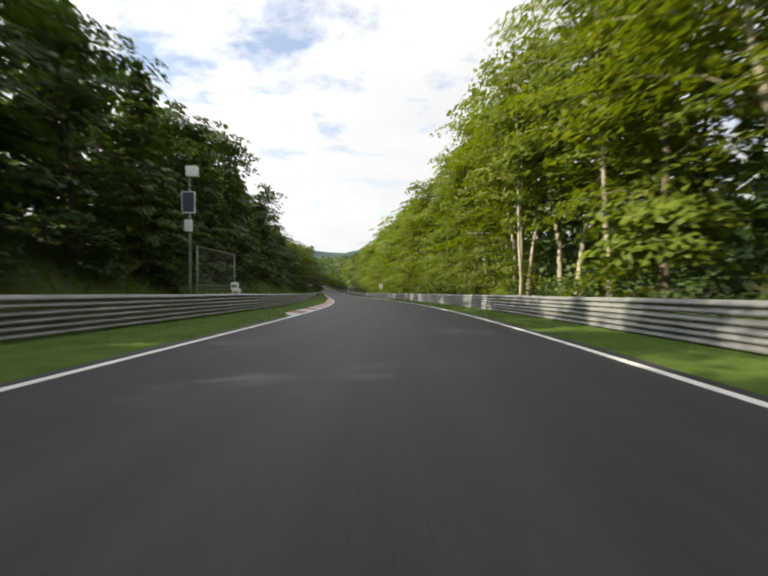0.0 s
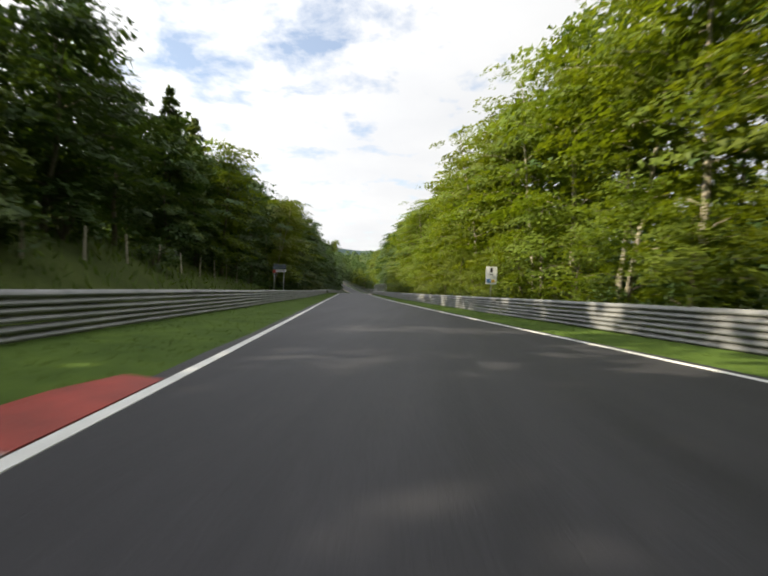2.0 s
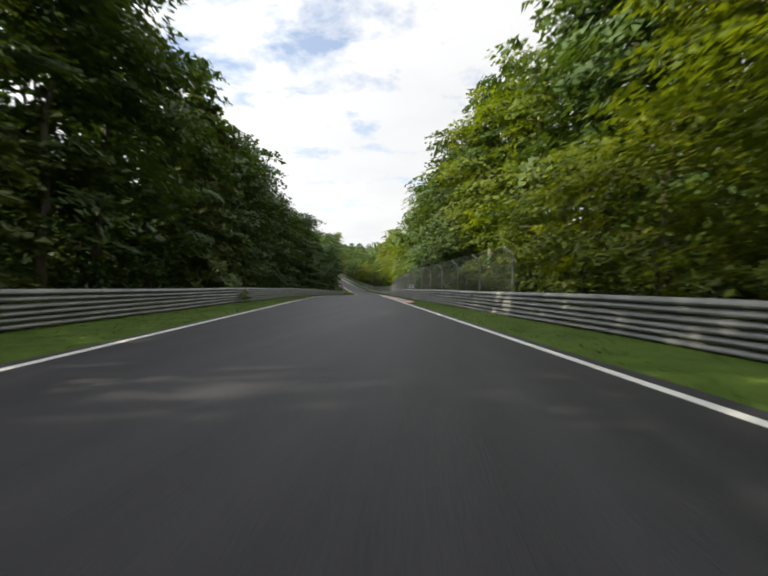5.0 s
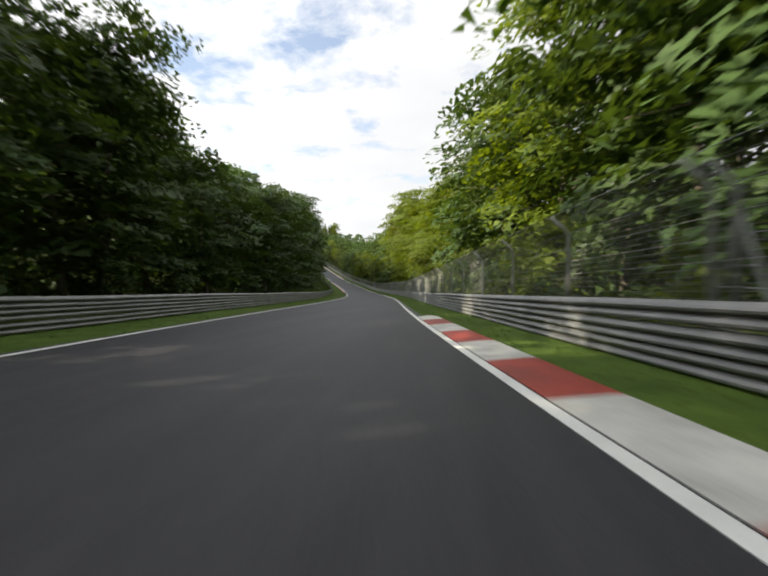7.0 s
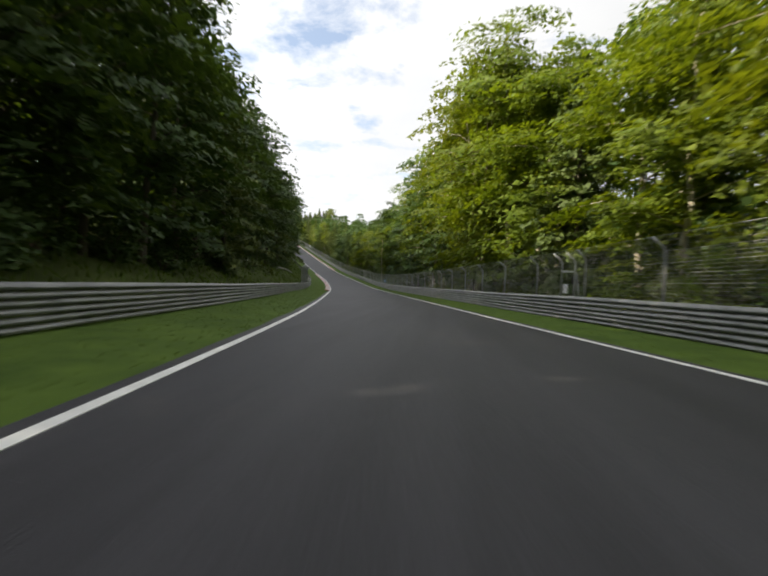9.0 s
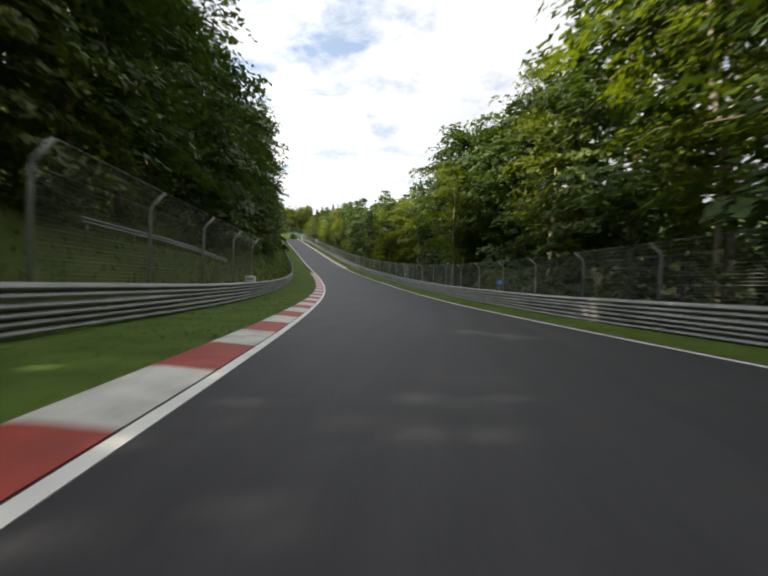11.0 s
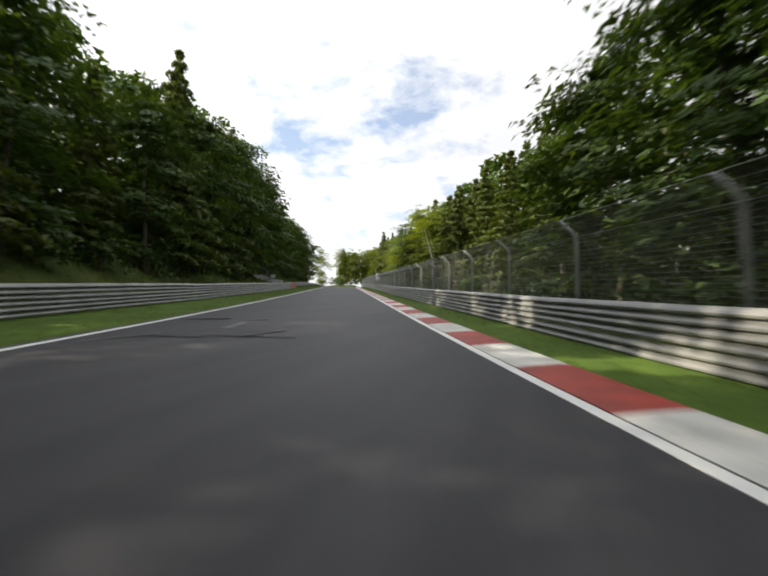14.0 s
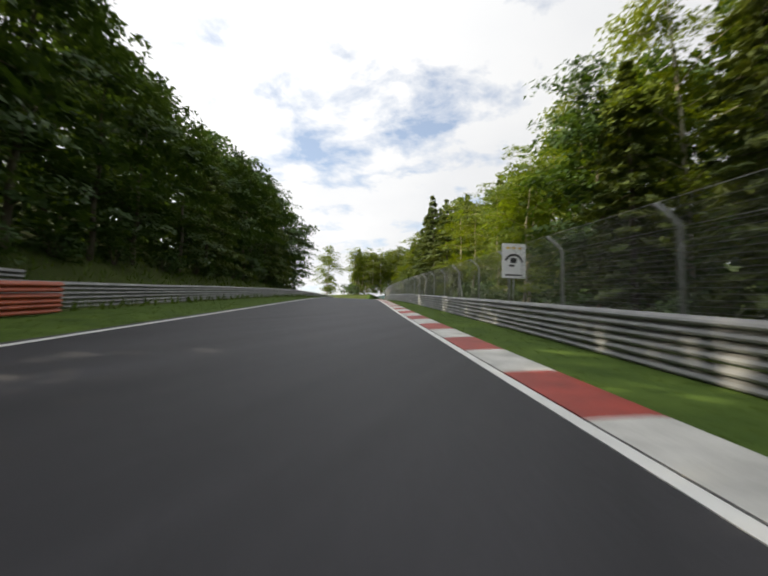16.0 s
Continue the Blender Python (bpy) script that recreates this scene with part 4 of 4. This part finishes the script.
def woods():
    rnd = random.Random(5)
    for side, stretches in ((-1, LEFT_WOOD), (1, RIGHT_WOOD)):
        for s0, s1, kinds, gap in stretches:
            wide = 1.0 if s0 < 560 else 1.4
            s = s0 + rnd.uniform(0, 2)
            while s < s1:
                plant(mix(kinds, rnd), s, side * (rail_at(s, side) + gap + rnd.uniform(-0.5, 0.9)), rnd, top_at(s, side, 0) * rnd.uniform(0.92, 1.05))
                s += rnd.uniform(5.0, 6.8) * wide
            s = s0 + rnd.uniform(0, 3)
            while s < s1:
                plant("bush" if side > 0 else "dark_bush", s, side * (rail_at(s, side) + gap * (rnd.uniform(0.45, 0.85) if side > 0 else rnd.uniform(0.8, 1.05))), rnd)
                s += rnd.uniform(4.0, 6.5) * wide
    # young growth between the tall beeches and the rail
    s = 34.0
    while s < 182:
        plant("sapling", s, rail_at(s, 1) + rnd.uniform(2.4, 3.4), rnd, rnd.uniform(3.6, 7.5))
        s += rnd.uniform(3.2, 5.0)
    plant("beech", 737, -22.6, rnd, 26)
    for s in (768, 780, 792):
        for off in range(-16, 40, 5):
            plant("spruce" if rnd.random() < 0.55 else "beech", s + rnd.uniform(-3, 3), off + rnd.uniform(-2, 2), rnd, rnd.uniform(19, 25))
    for off in range(-20, 40, 3):
        plant("bush", 762 + rnd.uniform(-3, 3), off, rnd, 4.0)
    plant("beech", 329, rail_at(329, 1) + 7.0, rnd, 20)
    plant("beech", 336, rail_at(336, 1) + 5.6, rnd, 26.5)
    plant("beech", 343, rail_at(343, 1) + 5.4, rnd, 26)
    plant("oak", 427.5, rail_at(427.5, 1) + 7.4, rnd, 22)
    plant("oak", 431, rail_at(431, 1) + 8.6, rnd, 16)
    for s, past in ((559, 9.5), (564, 10.5), (570, 9.8), (577, 10.6)):
        plant("birch", s, rail_at(s, 1) + past, rnd, 16.5)
    plant("oak", 404, rail_at(404, 1) + 7.0, rnd, 18)
    plant("oak", 413, rail_at(413, 1) + 7.4, rnd, 20)
    # spruces that stand over their neighbours
    for s, past, tall in ((511, 12, 15.5), (517, 12, 16), (527, 12, 17), (534.5, 10.5, 15), (542, 12, 17), (549, 12, 16.8), (595, 12, 17), (608, 10, 17), (621, 12, 19.5), (633, 11, 20)):
        plant("spruce", s, rail_at(s, 1) + past, rnd, tall)
    for s, past, tall in ((104, 7, 11.8), (113, 8.5, 13.0), (514, 7, 19.5)):
        plant("spruce", s, -rail_at(s, -1) - past, rnd, tall)
    plant("beech", 111, -rail_at(111, -1) - 5.2, rnd, 11.2)
    plant("spruce", 318, rail_at(318, 1) + 9.5, rnd, 16)
    plant("spruce", 339, rail_at(339, 1) + 10.5, rnd, 22)
    plant("bare_spruce", 460, rail_at(460, 1) + 2.6, rnd, 12.6)
    plant("bare_spruce", 514.5, rail_at(514.5, 1) + 4.4, rnd, 9.8)
    plant("birch", 409, rail_at(409, 1) + 2.6, rnd, 14)
    plant("stem", 31, rail_at(31, 1) + 2.8, rnd, 19, 0.7)
    plant("spruce", 447, rail_at(447, 1) + 9.8, rnd, 17.2)
    plant("spruce", 456, rail_at(456, 1) + 9.4, rnd, 16.6)


def dead_tree(s, off):
    """A snapped leaning stem, grey below and bleached above."""
    top = empty("dead_tree", Matrix.Translation(ground_at(s, off)) @ Matrix.Rotation(line(s)[3], 4, "Z"), "dead leaning tree, grey stem with a bleached snapped top", "tree")
    v, f = tube([(0, 0, -0.3), (-0.05, 0.1, 2.0), (-0.25, 0.5, 3.6)], [0.11, 0.095, 0.075], 8)
    solid("trunk", v, f, BARK, top, smooth=True)
    v, f = tube([(-0.25, 0.5, 3.6), (-0.55, 1.1, 5.2), (-0.80, 1.6, 6.6)], [0.075, 0.05, 0.018], 7)
    solid("broken_top", v, f, PALE_BARK, top, "bleached bare stem")
    for z, r, turn in ((2.6, 0.7, 0.4), (3.9, 0.9, 2.9), (4.7, 0.6, 1.2)):
        k = z / 6.6
        v, f = tube([(-0.8 * k * k, 1.6 * k * k, z), (-0.8 * k * k + math.cos(turn) * r, 1.6 * k * k + math.sin(turn) * r, z + 0.25)], [0.025, 0.006], 5)
        solid("branch", v, f, BARK, top)


def deep_woods():
    """The trees behind the first row, all in one: trunks, crowns and thicket."""
    rnd = random.Random(6)
    nr = np.random.RandomState(6)
    lv = Leaves(7)
    stems = []
    for side, stretches in ((-1, LEFT_WOOD), (1, RIGHT_WOOD)):
        for s0, s1, kinds, gap in stretches:
            for row, (near, far) in enumerate(((4.3, 6.3), (9.3, 11.7))):
                s = s0 + rnd.uniform(0, 3)
                while s < s1:
                    o = side * (rail_at(s, side) + gap + rnd.uniform(near, far))
                    p = np.array(ground_at(s, o))
                    tall = top_at(s, side, row + 1) * rnd.uniform(0.86, 1.03)
                    v, f = tube([p + (0, 0, -0.4), p + (0, 0, tall * 0.9)], [0.19, 0.05], 5)
                    v = np.array(v)
                    for q in f[:-2]:
                        stems += [v[q[0]], v[q[1]], v[q[2]], v[q[0]], v[q[2]], v[q[3]]]
                    # leaves hang in flat sprays over the crown
                    m = (56 if side > 0 else 50) if row == 0 else 44
                    h = nr.uniform(0.10, 1.0, m)
                    r = 0.235 * tall * np.sin(np.pi * np.clip(h * 0.94, 0, 1) ** 0.8) * np.sqrt(nr.uniform(0.25, 1, m))
                    if rnd.random() < dict(kinds).get("spruce", 0) / sum(w for _, w in kinds):
                        r = 0.21 * tall * (1 - h) ** 0.85 * np.sqrt(nr.uniform(0.25, 1, m))
                    a = nr.uniform(0, 6.283, m)
                    c = np.repeat(p + np.stack([np.cos(a) * r, np.sin(a) * r, h * tall], 1), 18, 0)
                    out = np.repeat(np.stack([np.cos(a) * 0.6, np.sin(a) * 0.6, np.ones(m)], 1) + nr.normal(0, 0.2, (m, 3)), 18, 0)
                    n = len(c)
                    turn, far_ = nr.uniform(0, 6.283, n), np.sqrt(nr.uniform(0, 1, n)) * 1.55
                    c = c + np.stack([np.cos(turn) * far_, np.sin(turn) * far_, nr.normal(0, 0.16, n) - 0.14 * far_ * far_], 1)
                    lv.add(c, unit(out + nr.normal(0, 0.3, (n, 3))), (0.40, 0.50)[row], (0.26, 0.33)[row])
                    s += rnd.uniform(4.8, 6.6) + row
            # thicket under the trees
            n = int((s1 - s0) * 85)
            s, d = nr.uniform(s0, s1, n), nr.uniform(gap + 0.8, gap + 9, n)
            c = np.array([ground_at(a, side * (rail_at(a, side) + b)) for a, b in zip(s, d)])
            c[:, 2] += nr.uniform(0, 1, n) ** 1.2 * 5.5
            lv.add(c, unit(np.array([0, 0, 0.8]) + nr.normal(0, 0.6, (n, 3))), 0.34, 0.22)
    ob = lv.mesh("deep_woods", [OAK, BARK], None, np.array(stems))
    tagged(ob, "dense dark wood behind the first row of trees", "woods", kind="stuff")


def far_woods():
    """Closed canopy over the land behind, far off."""
    rnd = random.Random(12)
    nr = np.random.RandomState(12)
    lv = Leaves(13)
    spots = [ground_at(rnd.uniform(-20, 735), rnd.uniform(34, 160)) for _ in range(420)]
    spots += [ground_at(rnd.uniform(-20, 620), -rnd.uniform(34, 150)) for _ in range(380)]
    spots += [Vector((rnd.uniform(-60, 420), rnd.uniform(420, 1500), -6.0)) for _ in range(420)]
    for p in spots:
        n, wide, tall = 46, rnd.uniform(4, 6.5), rnd.uniform(10, 15)
        a, h = nr.uniform(0, 6.283, n), nr.uniform(0.15, 1, n)
        r = wide * np.sin(np.pi * h ** 0.8 * 0.93)
        c = np.array(p) + np.stack([np.cos(a) * r, np.sin(a) * r, h * tall], 1)
        lv.add(c, unit(np.stack([np.cos(a) * 0.8, np.sin(a) * 0.8, np.full(n, 0.7)], 1) + nr.normal(0, 0.3, (n, 3))), 1.5, 1.0)
    tagged(lv.mesh("far_woods", OAK, None), "closed green woodland canopy far behind", "woods", kind="stuff")


def tufts():
    """Long grass on the banks behind the rails."""
    rnd = np.random.RandomState(8)
    lv = Leaves(9)
    pts = []
    for side, n, deep in ((-1, 26000, 7.5), (1, 14000, 4.0)):
        for _ in range(n):
            s = rnd.uniform(-10, 640)
            off = side * (rail_at(s, side) + 0.35 + rnd.uniform(0, 1) ** 1.2 * deep)
            pts.append(tuple(ground_at(s, off)))
    c = np.array(pts)
    n = len(c)
    c[:, 2] += 0.10
    up = unit(np.array([0, 0, 1.0]) + rnd.normal(0, 0.35, (n, 3)))
    side = unit(np.cross(up, rnd.normal(0, 1, (n, 3))))
    lv.blades(c, up, side, 0.32, 0.05, np.cross(up, side))
    n = 60000
    s = rnd.uniform(-8, 600, n)
    side = rnd.choice((-1, 1), n)
    h = np.interp(s, WIDE_KNOTS, WIDTH) / 2
    wide = np.where(side < 0, np.interp(s, WIDE_KNOTS, VERGE_LEFT), np.interp(s, WIDE_KNOTS, VERGE_RIGHT))
    off = side * (h + 0.34 + rnd.uniform(0, 1, n) * (wide - 0.4))
    x, y, z, a = (np.interp(s, STATIONS, row) for row in LINE)
    c = np.stack([x + np.cos(a) * off, y + np.sin(a) * off, z + 0.0], 1)
    up = unit(np.array([0, 0, 1.0]) + rnd.normal(0, 0.5, (n, 3)))
    flat = unit(np.cross(up, rnd.normal(0, 1, (n, 3))))
    short = Leaves(10)
    short.blades(c, up, flat, 0.038, 0.013, np.cross(up, flat))
    tagged(short.mesh("mown_grass", BLADE, None), "short mown grass blades on the verges", "grass", kind="stuff")
    tagged(lv.mesh("long_grass", BLADE, None), "rough long grass on the banks behind the rails", "grass", kind="stuff")


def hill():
    """A wooded ridge far off; its haze is put into the surface colour."""
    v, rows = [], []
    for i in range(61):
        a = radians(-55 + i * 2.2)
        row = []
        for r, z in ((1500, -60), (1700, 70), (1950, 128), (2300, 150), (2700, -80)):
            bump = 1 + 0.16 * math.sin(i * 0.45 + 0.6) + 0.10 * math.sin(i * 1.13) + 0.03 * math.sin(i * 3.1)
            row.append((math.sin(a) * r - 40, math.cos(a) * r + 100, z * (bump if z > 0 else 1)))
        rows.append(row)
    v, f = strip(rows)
    tagged(solid("hill", v, f, HAZE_HILL, smooth=True), "distant wooded hill, coloured blue-green in place of haze", "hill", kind="structure")


# ---- build ----
ground()
road()
hill()
KERB = "red and white racing kerb at the road edge"
kerb(20.4, 76.5, -1, 2.5, KERB)
kerb(188, 244.6, 1, 2.5, KERB, 1)
kerb(362, 444.5, -1, 2.38, "worn red and white racing kerb at the road edge", 1)
kerb(458.1, 654, 1, 2.38, KERB, 1)
for s, off, n, seed in ((66, -2.2, 9, 1), (65.5, -0.2, 5, 2), (485, -2.2, 8, 5)):
    tyre_paint(s, off, n, seed)
STEEL_RAIL = "three-beam galvanised steel guard rail beside the verge"
for s in range(-40, 760, 40):
    rail(s, s + 40, 1, 0.93, STEEL_RAIL)
for s in range(-40, 545, 40):
    rail(s, min(s + 40, 546), -1, 0.96, STEEL_RAIL)
rail(546, 554, -1, 0.96, "orange painted guard rail end", ORANGE)
for s in range(550, 750, 40):
    rail(s, s + 40, -1, 0.96, STEEL_RAIL, shift=1.2)
for i in range(6):
    fence(176.3 + 43.74 * i, 176.3 + 43.74 * (i + 1), 0.55, 2.8)
for i in range(7):
    fence(440.3 + 43.74 * i, 440.3 + 43.74 * (i + 1), 0.55, 2.8)
for s in (215.3, 314.3, 423.8):
    ladder_gate(s, rail_at(s, 1) + 0.75)
for s in (229.7, 280.8, 416.0, 464.4, 530.9, 568.0):
    brace(s, rail_at(s, 1) + 0.85)
for k in range(9):
    bank_post(86 + 3.6 * k, -rail_at(86 + 3.6 * k, -1) - 4.8)
info_sign(98.3, rail_at(98.3, 1) + 0.45)
warning_sign(555.4, rail_at(555.4, 1) + 0.24)
small_board(206.1, rail_at(206.1, 1) + 0.26, 0.5, 0.38, 1.1, BOARD, "small white board on the fence")
small_board(389.9, rail_at(390, 1) + 0.26, 0.45, 0.35, 1.3, BLUE, "small blue board on the fence")
bank_board(114.6, -rail_at(114.6, -1) - 0.8)
camera_pole(20.8, -rail_at(20.8, -1) - 1.0)
net_screen(25, 32, -rail_at(30, -1) - 2.2, 3.2, "dark wire net between steel posts on the bank")
net_screen(545.2, 547.6, -rail_at(545, -1) - 6.0, 2.0, "wire net on a steel frame on the bank", -rail_at(548, -1) - 3.8)
fence(370.5, 392.5, 0.6, 3.75, -1, 5.5)
bank_rail(382, 400, -rail_at(382, -1) - 5.8, -rail_at(400, -1) - 4.4, 0.35, 1)
bank_rail(528, 556, -rail_at(528, -1) - 6.2, -rail_at(556, -1) - 2.4, 0.35)
for s, off, low in ((26.2, 0.5, 0.85), (28.4, 1.2, 1.2), (548.5, 3.2, 1.2), (550.5, 3.2, 1.2)):
    box_on_post(s, -rail_at(s, -1) - off, low, "small white signal box behind the guard rail")
box_on_post(391.0, -rail_at(391, -1) - 0.4, 0.98, "wide white box on a post behind the guard rail", 0.62, 0.36)
woods()
dead_tree(512.3, rail_at(512, 1) + 2.5)
deep_woods()
far_woods()
tufts()
